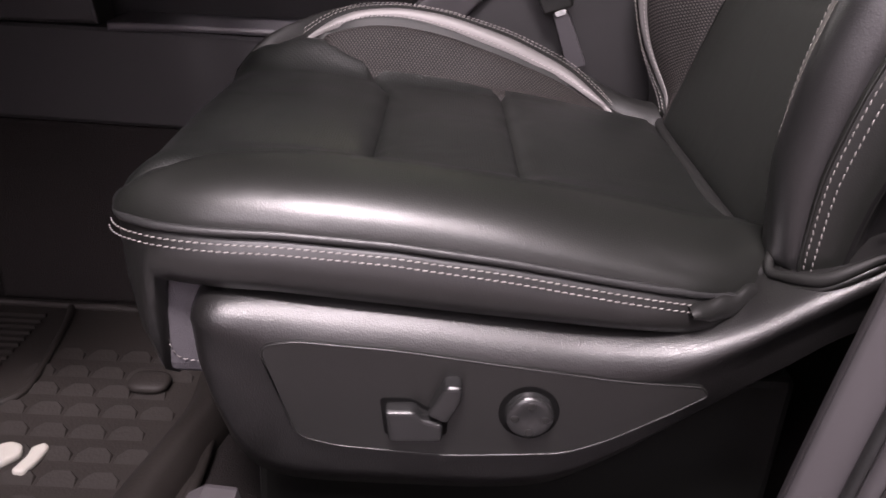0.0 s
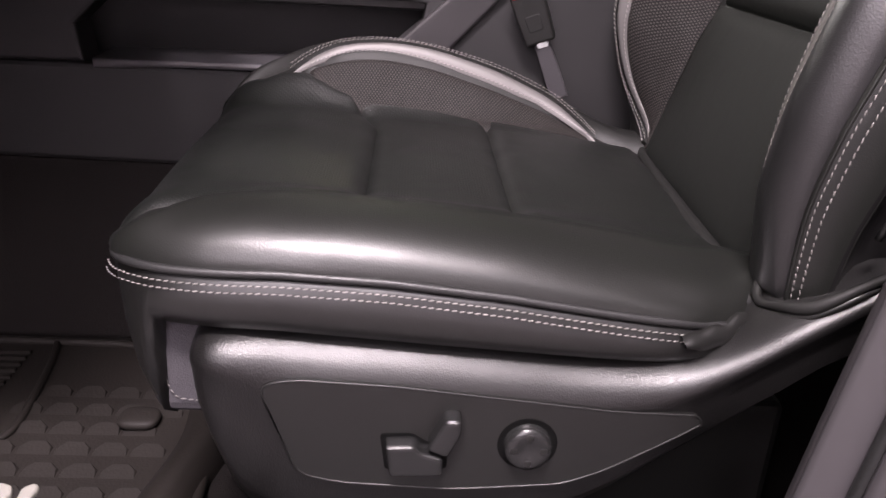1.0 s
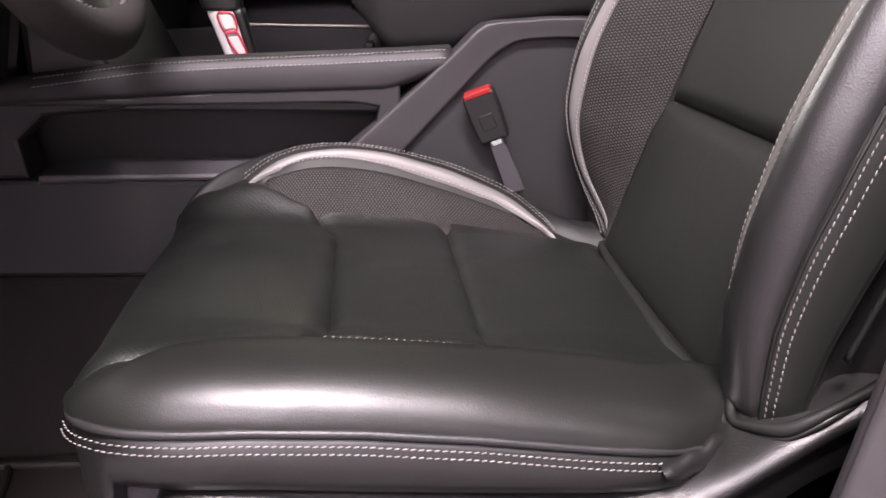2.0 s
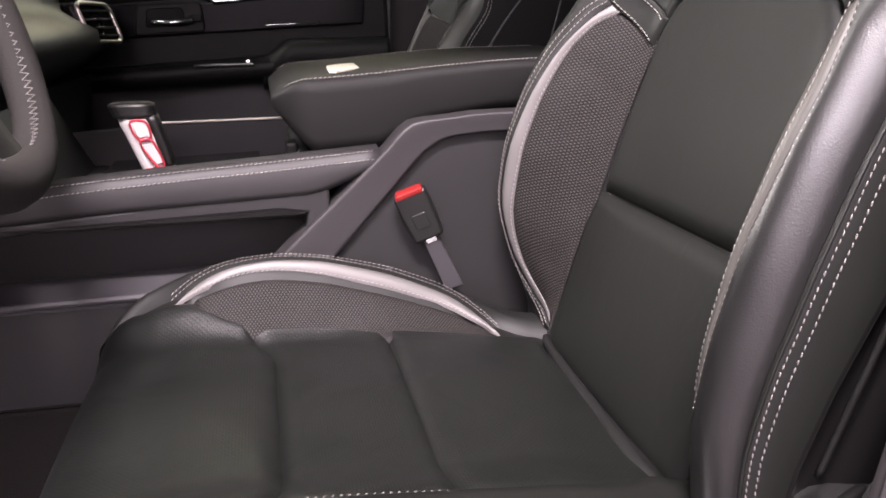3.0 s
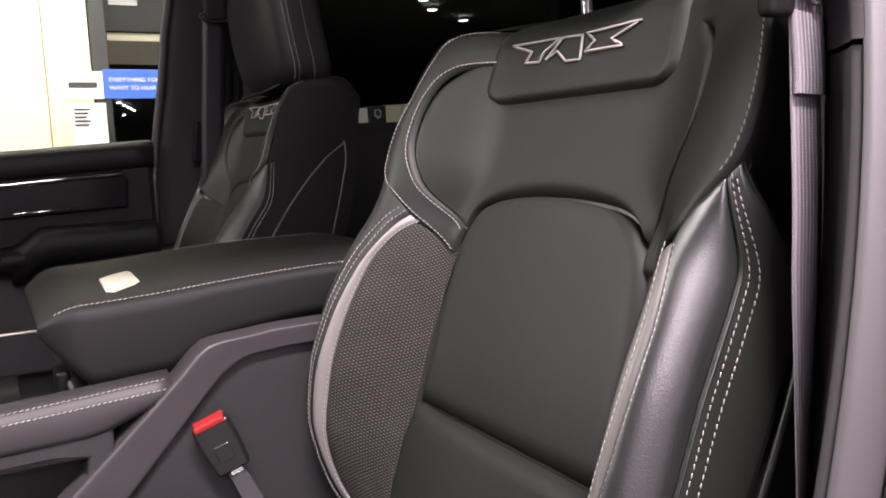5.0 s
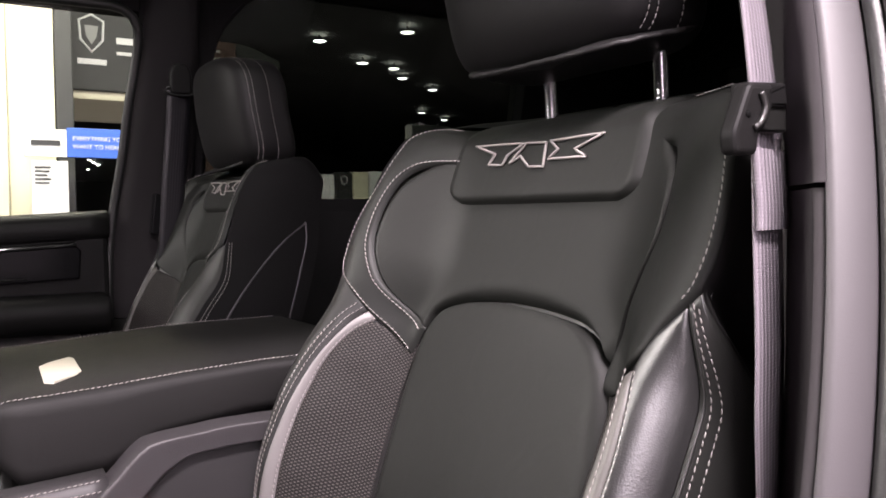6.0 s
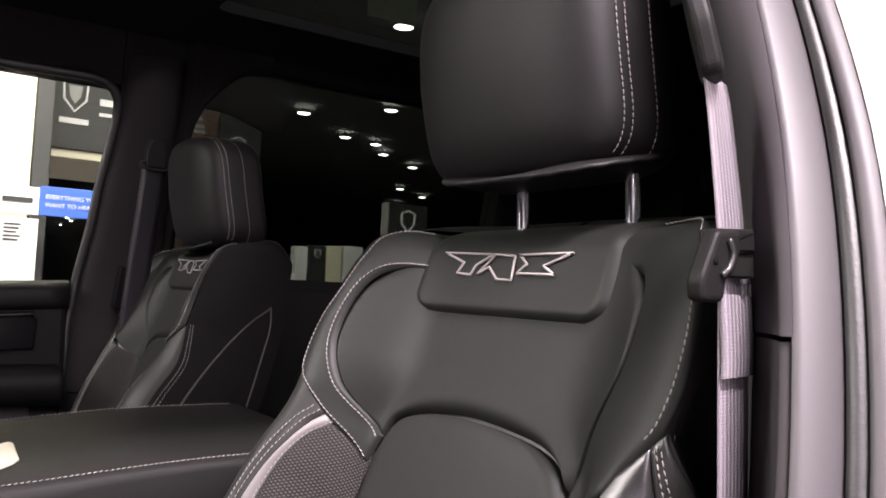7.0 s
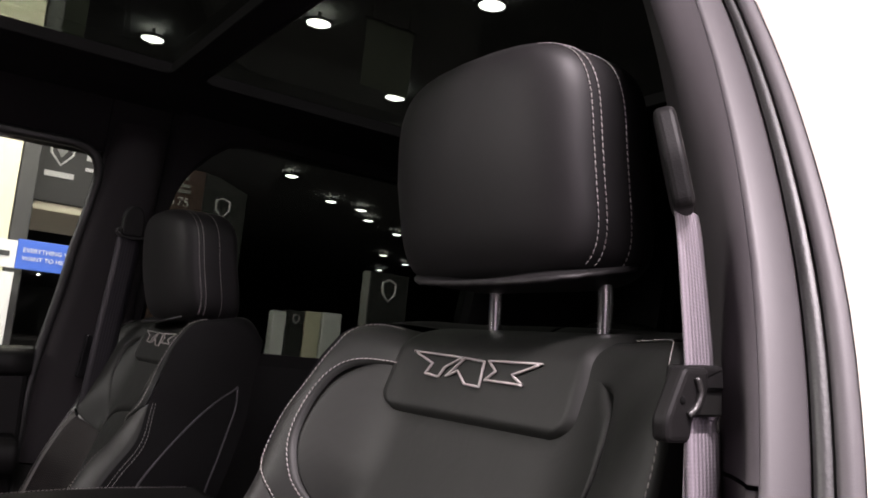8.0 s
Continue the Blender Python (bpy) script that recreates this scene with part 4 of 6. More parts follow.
    # sides of the backrest: flat to the console, tucked and then full again towards the door
    for sgn, line in ((1, rim_far + top_line), (-1, rim_near + top_line_near)):
        rings = []
        for p in spline(line, 120):
            f0, hi, w0 = back_f(p.x, p.y), sstep(0.40, 0.62, p.x), abs(p.y)
            rear = lerp(-0.125, -0.105, hi)
            ring = [back_raw(p.x, p.y, f0 + 0.002)]
            for k in range(12):
                t = k / 11
                if sgn > 0:
                    w = w0 - 0.012 * t * t
                else:
                    w = w0 + (1 - hi) * (table([(0, 0), (0.08, -0.008), (0.22, -0.019), (0.40, -0.010), (0.52, 0.004), (0.65, 0.001), (1, -0.030)], t)) - 0.010 * hi * t + 0.014 * sstep(0.38, 0.47, p.x) * math.sin(math.pi * t) ** 0.7
                ring.append(back_raw(p.x + 0.020 * math.sin(math.pi * t) * hi, sgn * w, lerp(f0 - 0.001, rear, t)))
            rings.append(ring)
        # Darker leathers on both flanks carry the shade in their colour.
        part("back_side", loft("back_side", rings, closed_ring=False), SIDE_SHADED if sgn > 0 else HEADREST, root, "leather side of the backrest")
    seam = [(0.406, -0.2655, 0.715), (0.400, -0.2675, 0.660), (0.396, -0.2685, 0.635), (0.377, -0.2695, 0.588), (0.357, -0.2690, 0.543), (0.344, -0.2680, 0.508), (0.325, -0.2660, 0.452), (0.310, -0.262, 0.40)]
    part("side_seam", tube_mesh("side_seam", spline(seam, 40), 0.0027, 8), LEATHER, root, "raised seam down the side")
    for line in ([(0.498, -0.088), (0.489, -0.082), (0.452, -0.053), (0.390, -0.022), (0.337, -0.002), (0.281, 0.011), (0.20, 0.018)], [(0.498, -0.088), (0.468, -0.096), (0.413, -0.099), (0.345, -0.100), (0.296, -0.103), (0.2, -0.104)]):
        pts = []
        for p in spline(line, 40):
            w0 = table([(0.2, 0.267), (0.30, 0.266), (0.36, 0.264), (0.425, 0.256), (0.455, 0.254), (0.50, 0.242)], p.x)
            t = (0.05 - p.y) / 0.17
            pts.append(back_raw(p.x, w0 - 0.012 * t * t + 0.0004, p.y))
        part("side_seam", tube_mesh("side_seam", pts, 0.0019, 6), DARKGREY, root, "grey piping on the side")
    # rear shell
    rings = []
    for p, q in zip(spline(rim_far + top_line, 60), spline(rim_near + top_line_near, 60)):
        hi = sstep(0.40, 0.62, p.x)
        a, b = p.y * (1 - 0.14 * (1 - hi * 0.7)), q.y * (1 - 0.14 * (1 - hi * 0.7))
        rings.append([back_raw(p.x, lerp(b, a, k / 12), lerp(-0.125, -0.105, hi) - 0.02 * math.sin(math.pi * k / 12)) for k in range(13)])
    part("back_shell", loft("back_shell", rings, closed_ring=False), SATIN, root, "black plastic seat back shell")
    # hem of the bolster over the recliner cover
    hem = spline([(0.258, -0.214, 0.344), (0.2535, -0.222, 0.339), (0.253, -0.231, 0.336), (0.258, -0.240, 0.338), (0.264, -0.249, 0.341), (0.272, -0.257, 0.344), (0.279, -0.262, 0.348), (0.291, -0.266, 0.357), (0.305, -0.267, 0.366), (0.330, -0.262, 0.375), (0.372, -0.252, 0.385)], 60)
    part("bolster_hem", tube_mesh("hem", hem, lambda t: 0.0046 - 0.0010 * math.sin(13 * t), 10), BOLSTER_FAR, root, "thick rolled leather hem")
    part("hem_ply", tube_mesh("hem_ply", [(p.x, p.y - 0.0015, p.z - 0.0058) for p in hem[8:44]], lambda t: 0.0026 * math.sin(math.pi * (0.06 + 0.88 * t)) + 0.0006, 8), LEATHER, root, "second ply of the folded hem")
    # -- bib with stitched emblem --
    rows, n = [], 30
    for i in range(n + 1):
        t = i / n
        a = lerp(0.491, 0.602, t)
        half = 0.143 - 0.004 * sstep(0.3, 1.0, t) - 0.030 * max(0, 1 - t / 0.20) ** 2.2
        row = []
        for j in range(37):
            v = -1 + 2 * j / 36
            e = min((1 - abs(v)) * 2, t * 1.6)
            h = 0.0105 - 0.014 * max(0, 1 - e / 0.13) ** 2
            b = v * half + 0.0085
            row.append(back_raw(a, b, max(back_f(a, b), -0.011 - (0.045 * ((a - 0.555) / 0.045) ** 2 if a > 0.555 else 0)) * 0.35 - 0.011 * 0.65 - (0.03 * ((a - 0.555) / 0.045) ** 2 if a > 0.555 else 0) + h))
        rows.append(row)
    part("bib", loft("bib", rows, closed_ring=False), LEATHER_SOFT, root, "padded bib under the headrest")
    emblem(EMBLEM, root)

    # -- headrest --
    def lean(p, q):
        p = p.copy()
        if q.x > 0:
            p.x -= 0.032 * q.x
        p.x += -0.10 * (p.z - 1.058) + 0.018 * q.y * q.y + (0.012 * (-q.z) if q.z < 0 else 0)
        p.y *= 1 - 0.08 * max(0, q.z) ** 2
        p.z -= 0.010 * max(0.0, q.y) ** 2 * max(0.0, q.z)
        return p
    head = part("headrest", blob_mesh("headrest", (0.462, 0.017, 1.058), (0.072, 0.1415, 0.1045), 5.2, 80, 52, lean), HEADREST, root, "smooth black leather headrest")
    for y in (0.070, -0.083):
        post = [(0.500, y, 0.86), (0.503, y, 0.91), (0.498, y, 1.0)]
        part("post", tube_mesh("post", spline(post, 10), 0.0068, 14), CHROME, head, "chrome headrest post")
        part("post_collar", tube_mesh("collar", [(0.503, y, 0.900), (0.503, y, 0.912)], 0.012, 14), SATIN, head)
    for xx in (0.418, 0.426, 0.454):
        for sgn in (1, -1):
            pts, qx = [], (xx - 0.462) / 0.072
            ring = (1 - min(0.999, abs(qx)) ** 5.2) ** (1 / 5.2)
            for i in range(61):
                th = lerp(-0.80, 1.30, i / 60)
                cz, cy = math.copysign(abs(math.sin(th)) ** (2 / 5.2), th), abs(math.cos(th)) ** (2 / 5.2)
                p = Vector((xx, 0.017 + sgn * (0.1415 * ring * cy + 0.0012), 1.058 + 0.1045 * cz * ring))
                pts.append(lean(p, Vector((qx, sgn * ring * cy, cz * ring))))
            stitches("stitching", pts, head, length=0.0042)
    # leather lip closing the underside, its end standing out towards the door
    lip = spline([(0.430, 0.118, 0.962), (0.413, 0.085, 0.954), (0.407, 0.030, 0.9505), (0.406, -0.030, 0.9495), (0.411, -0.075, 0.950), (0.426, -0.106, 0.954), (0.456, -0.121, 0.961), (0.490, -0.1215, 0.9685), (0.516, -0.114, 0.9775)], 48)
    rings = []
    for i, p in enumerate(lip):
        mid = Vector((0.470, 0.010, p.z))
        d = (mid - p).normalized()
        up, w = Vector((0, 0, 1)), 0.0004 * math.sin(1.9 * i)
        rings.append([p + d * 0.050 + up * 0.014, p + d * 0.012 + up * 0.0045, p + d * 0.003 + up * (0.0028 + w), p + up * w, p + d * 0.003 - up * (0.0022 - w), p + d * 0.014 - up * 0.0005, p + d * 0.060 + up * 0.006])
    part("headrest_underside", loft("under", rings, closed_ring=False), HEADREST, head, "creased leather lip under the headrest")

    # -- side cover with the seat switches --
    top = [(-0.164, 0.290), (-0.160, 0.306), (-0.142, 0.317), (-0.10, 0.321), (-0.02, 0.319), (0.06, 0.312), (0.13, 0.306), (0.19, 0.307), (0.235, 0.325), (0.28, 0.354), (0.34, 0.388), (0.40, 0.412), (0.45, 0.418)]
    low = [(-0.163, 0.270), (-0.158, 0.250), (-0.145, 0.206), (-0.128, 0.166), (-0.095, 0.148), (-0.01, 0.146), (0.085, 0.150), (0.135, 0.172), (0.195, 0.219), (0.232, 0.248), (0.267, 0.274), (0.301, 0.300), (0.37, 0.335), (0.45, 0.355)]
    st, sl = spline(top, 60), spline(low, 60)
    rings = []
    for i in range(61):
        a, b = st[i], sl[i]
        end = min(1.0, i / 5)
        bulge = (1 - (1 - end) ** 2) ** 0.5
        dent = 0.007 * sstep(0.215, 0.26, a.x)
        ring = []
        for o, t in ((0.044, -0.03), (0.028, 0.0), (0.015, 0.035), (0.001, 0.08), (-0.0100, 0.125), (-0.0175, 0.17), (-0.0222, 0.22), (-0.0246, 0.28), (-0.0250, 0.33), (-0.0230, 0.40), (-0.0205, 0.60), (-0.0195, 0.86), (-0.013, 0.96), (0.004, 1.0)):
            y = -0.248 + (o if o > 0 else o * bulge) + (1 - bulge) * 0.012 + (dent if 0.5 < t < 0.7 else 0)
            ring.append((lerp(a.x, b.x, max(0, t)), y, lerp(a.y, b.y, t)))
        rings.append(ring)
    cover = part("side_cover", loft("side_cover", rings, closed_ring=False), TRIM, root, "grained black plastic side cover")
    ins = [(-0.112, 0.277), (-0.088, 0.283), (-0.016, 0.280), (0.065, 0.272), (0.147, 0.264), (0.205, 0.263), (0.210, 0.256), (0.187, 0.240), (0.142, 0.212), (0.112, 0.199), (0.030, 0.192), (-0.055, 0.196), (-0.085, 0.203)]
    part("switch_panel", prism_bm(rounded_outline(ins, 0.012), "y", -0.2742, -0.2640, 0.0012, 1), SATIN, cover, "smooth inset switch panel")
    part("panel_edge", tube_mesh("panel_edge", [(x, -0.2738, z) for x, z in rounded_outline(ins, 0.012)], 0.0010, 5, True), SATIN, cover)
    slide = [(-0.021, 0.238), (0.000, 0.239), (0.006, 0.233), (0.021, 0.229), (0.021, 0.214), (-0.017, 0.212)]
    # Proud near-black plates paint in the shaded gaps round switch and knob.
    for nm, sh in (("slide_gap_shade", slide),):
        cx, cz = sum(q[0] for q in sh) / len(sh), sum(q[1] for q in sh) / len(sh)
        big = [(cx + (x - cx) * 1.12 + math.copysign(0.0015, x - cx), cz + (z - cz) * 1.12 + math.copysign(0.0015, z - cz)) for x, z in sh]
        part(nm, prism_bm(rounded_outline(big, 0.004), "y", -0.2748, -0.2700, 0.0004, 1), GAP, cover, "black plate painting the shaded gap round the switch")
    part("seat_slide_switch", prism_bm(rounded_outline(slide, 0.003), "y", -0.288, -0.268, 0.003, 3), SWITCH, cover, "black seat slide switch")
    tilt = [(0.009, 0.236), (0.021, 0.262), (0.033, 0.262), (0.033, 0.249), (0.024, 0.230)]
    part("recline_switch", prism_bm(rounded_outline(tilt, 0.004), "y", -0.289, -0.268, 0.0035, 3), SWITCH, cover, "black recline switch")
    halo = [(0.083 + 0.0222 * math.cos(2 * math.pi * k / 40), 0.2345 + 0.0222 * math.sin(2 * math.pi * k / 40)) for k in range(40)]
    part("knob_gap_shade", prism_bm(halo, "y", -0.2748, -0.2700, 0.0004, 1), GAP, cover, "black plate painting the shaded gap round the knob")
    knob = []
    for r, y in ((0.0205, -0.267), (0.0205, -0.2715), (0.0180, -0.2725), (0.0180, -0.279), (0.0162, -0.283), (0.0105, -0.2835), (0.006, -0.2815), (0.001, -0.281)):
        knob.append([(0.083 + r * math.cos(2 * math.pi * k / 40), y, 0.2345 + r * math.sin(2 * math.pi * k / 40)) for k in range(40)])
    part("lumbar_knob", loft("knob", knob), SWITCH, cover, "round lumbar control with dished face")
    for k in range(4):
        a = math.pi / 2 * k
        part("lumbar_dimple", blob_mesh("dimple", (0.083 + 0.011 * math.cos(a), -0.2832, 0.2345 + 0.011 * math.sin(a)), (0.0030, 0.0005, 0.0030), 2.2, 14, 8), SATIN, cover)
    return root


EMBLEM = [
    [(0.555, 0.113), (0.552, 0.030), (0.541, 0.053), (0.531, 0.058), (0.533, 0.082), (0.544, 0.075)],
    [(0.552, 0.026), (0.550, -0.004), (0.526, -0.008), (0.527, 0.014), (0.539, 0.031), (0.532, 0.047)],
    [(0.551, -0.010), (0.552, -0.081), (0.540, -0.047), (0.532, -0.065), (0.533, -0.013), (0.542, -0.024)],
]
driver_seat = seat()
passenger_seat = copy_thing(driver_seat, pose(0, 0.99, 0) @ Matrix.Scale(-1, 4, (0, 1, 0)))
for ob in list(passenger_seat.children):
    if ob.name.startswith("emblem_outline"):
        bpy.data.objects.remove(ob)
emblem([[(a, -b) for a, b in shape] for shape in EMBLEM], passenger_seat)
for ob in passenger_seat.children:
    if ob.name.startswith("headrest"):
        ob.location.z -= 0.046
tagged(passenger_seat, "black leather bucket seat on the passenger side of the console")


# ---- centre console ----
def console():
    root = empty("centre_console", "dark grey centre console with padded rails and a storage tray", "centre console")
    y0, y1 = 0.270, 0.720
    # tunnel walls with the open side pocket facing the driver
    low = [(-0.60, 0.0), (0.47, 0.0), (0.47, 0.255), (-0.60, 0.268)]
    part("lower_carpet", prism_bm(low, "y", y0 + 0.004, y1 - 0.004, 0.006), CARPET, root, "black carpeted tunnel side")
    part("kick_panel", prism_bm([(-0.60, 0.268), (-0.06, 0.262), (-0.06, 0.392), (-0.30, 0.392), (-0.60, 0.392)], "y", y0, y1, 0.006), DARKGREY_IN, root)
    part("pocket_ledge", prism_bm([(-0.405, 0.388), (-0.30, 0.393), (0.10, 0.394), (0.10, 0.406), (-0.405, 0.400)], "y", y0 - 0.010, y1 - 0.2, 0.004), DARKGREY, root, "grey ledge under the side pocket")
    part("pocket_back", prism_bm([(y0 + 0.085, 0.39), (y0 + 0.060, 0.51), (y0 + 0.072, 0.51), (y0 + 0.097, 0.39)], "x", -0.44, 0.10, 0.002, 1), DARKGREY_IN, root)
    part("pocket_end", prism_bm([(-0.62, 0.390), (-0.418, 0.394), (-0.425, 0.44), (-0.395, 0.468), (-0.30, 0.480), (-0.30, 0.505), (-0.62, 0.49)], "y", y0, y0 + 0.06, 0.005), CONSOLE, root)
    head = [(-0.62, 0.478), (-0.28, 0.483), (-0.15, 0.486), (-0.03, 0.489), (0.004, 0.484), (0.0, 0.462), (0.03, 0.462), (0.03, 0.515), (-0.30, 0.492), (-0.62, 0.488)]
    part("pocket_header", prism_bm(head, "y", y0 - 0.002, y0 + 0.06, 0.003), CONSOLE, root)
    # padded rails
    for y, s in ((y0, 1), (y1, -1)):
        rings = []
        for i in range(41):
            x = lerp(-0.60, 0.092, i / 40)
            zt = table([(-0.60, 0.478), (-0.42, 0.512), (-0.273, 0.533), (-0.149, 0.541), (-0.034, 0.547), (0.092, 0.555)], x)
            zb = table([(-0.60, 0.455), (-0.42, 0.486), (-0.30, 0.494), (-0.215, 0.499), (-0.089, 0.503), (0.015, 0.507), (0.092, 0.535)], x)
            sec = [(0.004, zb - 0.004), (-0.004, zb), (-0.006, zb + 0.006), (-0.006, zt - 0.014), (-0.003, zt - 0.005), (0.004, zt), (0.030, zt + 0.002), (0.036, zt - 0.008), (0.036, zb - 0.004)]
            rings.append([(x, y + s * o, z) for o, z in sec])
        rail = part("padded_rail", loft("rail", rings), RAIL, root, "leather padded console rail")
        for o, d in ((0.000, -0.0012), (-0.0064, -0.0105)):
            pts = []
            for i in range(60):
                x = lerp(-0.40, 0.085, i / 59)
                zt = table([(-0.60, 0.478), (-0.42, 0.512), (-0.273, 0.533), (-0.149, 0.541), (-0.034, 0.547), (0.092, 0.555)], x)
                pts.append((x, y + s * o, zt + d))
            stitches("stitching", pts, rail, length=0.0040, r=0.0006, material=THREAD)
    # rear side panel: a broad sloping band in front of a sunken field
    edge = [(-0.10, 0.372), (-0.055, 0.413), (-0.018, 0.448), (0.07, 0.528), (0.10, 0.556), (0.117, 0.574), (0.134, 0.585), (0.186, 0.590), (0.237, 0.593), (0.47, 0.593)]
    field = [(-0.045, 0.345), (-0.005, 0.388), (0.034, 0.430), (0.09, 0.491), (0.14, 0.545), (0.158, 0.558), (0.175, 0.566), (0.21, 0.569), (0.238, 0.570), (0.47, 0.570)]
    for y, s in ((y0, -1), (y1, 1)):
        rings = []
        for p, q in zip(spline([(*e, 0) for e in edge], 48), spline([(*e, 0) for e in field], 48)):
            rings.append([(p.x, y - s * 0.03, p.y), (p.x, y + s * 0.0085, p.y)] + [(lerp(p.x, q.x, u), y + s * h, lerp(p.y, q.y, u)) for u, h in ((0.02, 0.0098), (0.06, 0.0105), (0.12, 0.0105), (0.5, 0.0095), (0.86, 0.0085), (0.92, 0.0085), (0.98, 0.0078), (1.0, 0.0065))] + [(q.x, y - s * 0.001, q.y), (q.x, y - s * 0.02, q.y)])
        part("side_band", loft("side_band", rings, closed_ring=False), BANDGREY, root, "grey sloping edge of the console side")
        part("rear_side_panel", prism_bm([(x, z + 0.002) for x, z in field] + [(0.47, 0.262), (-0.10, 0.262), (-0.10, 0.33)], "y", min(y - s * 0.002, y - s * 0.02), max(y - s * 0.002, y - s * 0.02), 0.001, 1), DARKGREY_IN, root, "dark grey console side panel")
    # tray
    part("tray_floor", box_bm(-0.42, 0.06, y0 + 0.03, y1 - 0.03, 0.472, 0.486, 0.003), SATIN, root)
    part("tray_front", prism_bm([(-0.42, 0.48), (-0.30, 0.48), (-0.36, 0.60), (-0.42, 0.60)], "y", y0 + 0.036, y1 - 0.036, 0.01), SATIN, root)
    part("tray_bezel", prism_bm([(-0.26, 0.486), (-0.05, 0.486), (-0.05, 0.510), (-0.26, 0.506)], "y", 0.44, 0.60, 0.006), GLOSS, root, "gloss black shifter bezel")
    part("tray_wall", prism_bm([(-0.42, 0.484), (0.03, 0.490), (0.03, 0.552), (-0.20, 0.549), (-0.42, 0.535)], "y", y1 - 0.050, y1 - 0.040, 0.003), BANDGREY, root, "grey inner wall of the tray")
    part("hinge_block", box_bm(-0.014, 0.002, 0.39, 0.43, 0.500, 0.550, 0.004, 2), SATIN, root, "black lid hinge block")
    for x, y in ((-0.075, 0.385), (-0.015, 0.385)):
        ring = [(x + 0.026 * math.cos(a), y + 0.026 * math.sin(a), 0.492) for a in [2 * math.pi * k / 24 for k in range(24)]]
        part("cup_ring", tube_mesh("cup", ring, 0.003, 6, True), CHROME, root, "bright cup holder ring")
    part("far_rail_trim", box_bm(-0.20, 0.03, y1 - 0.054, y1 - 0.048, 0.5485, 0.5525, 0.0015), BRUSHED, root, "thin bright tray edge")
    part("hinge", tube_mesh("hinge", [(0.008, 0.335, 0.53), (0.008, 0.655, 0.53)], 0.012, 12), SATIN, root)
    return root


RAIL = grained("matte_rail_leather", (0.0145, 0.0132, 0.014), 0.6, grain=900, depth=0.0004, strength=0.25)
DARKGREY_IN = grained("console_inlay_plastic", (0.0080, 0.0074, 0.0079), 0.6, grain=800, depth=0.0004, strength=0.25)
console()


def armrest():
    root = empty("console_armrest", "wide black leather console lid with pale stitching", "armrest")
    rings = []
    n = 40
    for i in range(n + 1):
        t = i / n
        x = lerp(-0.028, 0.430, t)
        nose = max(0.0, 1 - t / 0.10)
        crown = 0.637 + 0.016 * sstep(0, 0.75, t) - 0.022 * nose ** 2
        bot = table([(-0.03, 0.606), (-0.006, 0.573), (0.013, 0.550), (0.022, 0.541), (0.10, 0.546), (0.147, 0.576), (0.25, 0.592), (0.43, 0.592)], x)
        half = 0.205 - 0.028 * nose ** 2
        sec = []
        prof = ((-0.955, 0.04), (-0.972, 0.25), (-0.995, 0.80), (-0.988, 0.91), (-0.965, 0.965), (-0.90, 0.985), (-0.6, 0.992), (-0.2, 1.0), (0.2, 1.0), (0.6, 0.992), (0.90, 0.985), (0.955, 0.96), (0.985, 0.88), (0.995, 0.72), (1.0, 0.25), (0.985, 0.04))
        for u, w in prof:
            sec.append((x, 0.500 + u * half, lerp(bot, crown, w)))
        rings.append(sec)
    body = part("lid", loft("lid", rings), LIDLEATHER, root, "padded black leather lid")
    for s in (-1, 1):
        pts = []
        for i in range(70):
            t = lerp(0.03, 0.98, i / 69)
            x = lerp(-0.028, 0.430, t)
            nose = max(0.0, 1 - t / 0.10)
            crown = 0.637 + 0.016 * sstep(0, 0.75, t) - 0.022 * nose ** 2
            bot = table([(-0.03, 0.606), (-0.006, 0.573), (0.013, 0.550), (0.022, 0.541), (0.10, 0.546), (0.147, 0.576), (0.25, 0.592), (0.43, 0.592)], x)
            half = 0.205 - 0.028 * nose ** 2
            pts.append((x, 0.5 + s * half * 0.935, lerp(bot, crown, 0.975) + 0.0012))
        stitches("stitching", pts, body, length=0.0042, r=0.0005, material=THREAD)
    tile = [(0.054, 0.362), (0.080, 0.392), (0.089, 0.412), (0.093, 0.508), (0.089, 0.522), (0.062, 0.492), (0.050, 0.470), (0.046, 0.374)]
    part("badge_plate", prism_bm(tile, "z", 0.634, 0.6420, 0.0015, 2), BADGE, root, "brushed pale metal badge plate")
    return root


armrest()


PINK = plain("pale_pink_metal", (0.55, 0.36, 0.36), 0.4)


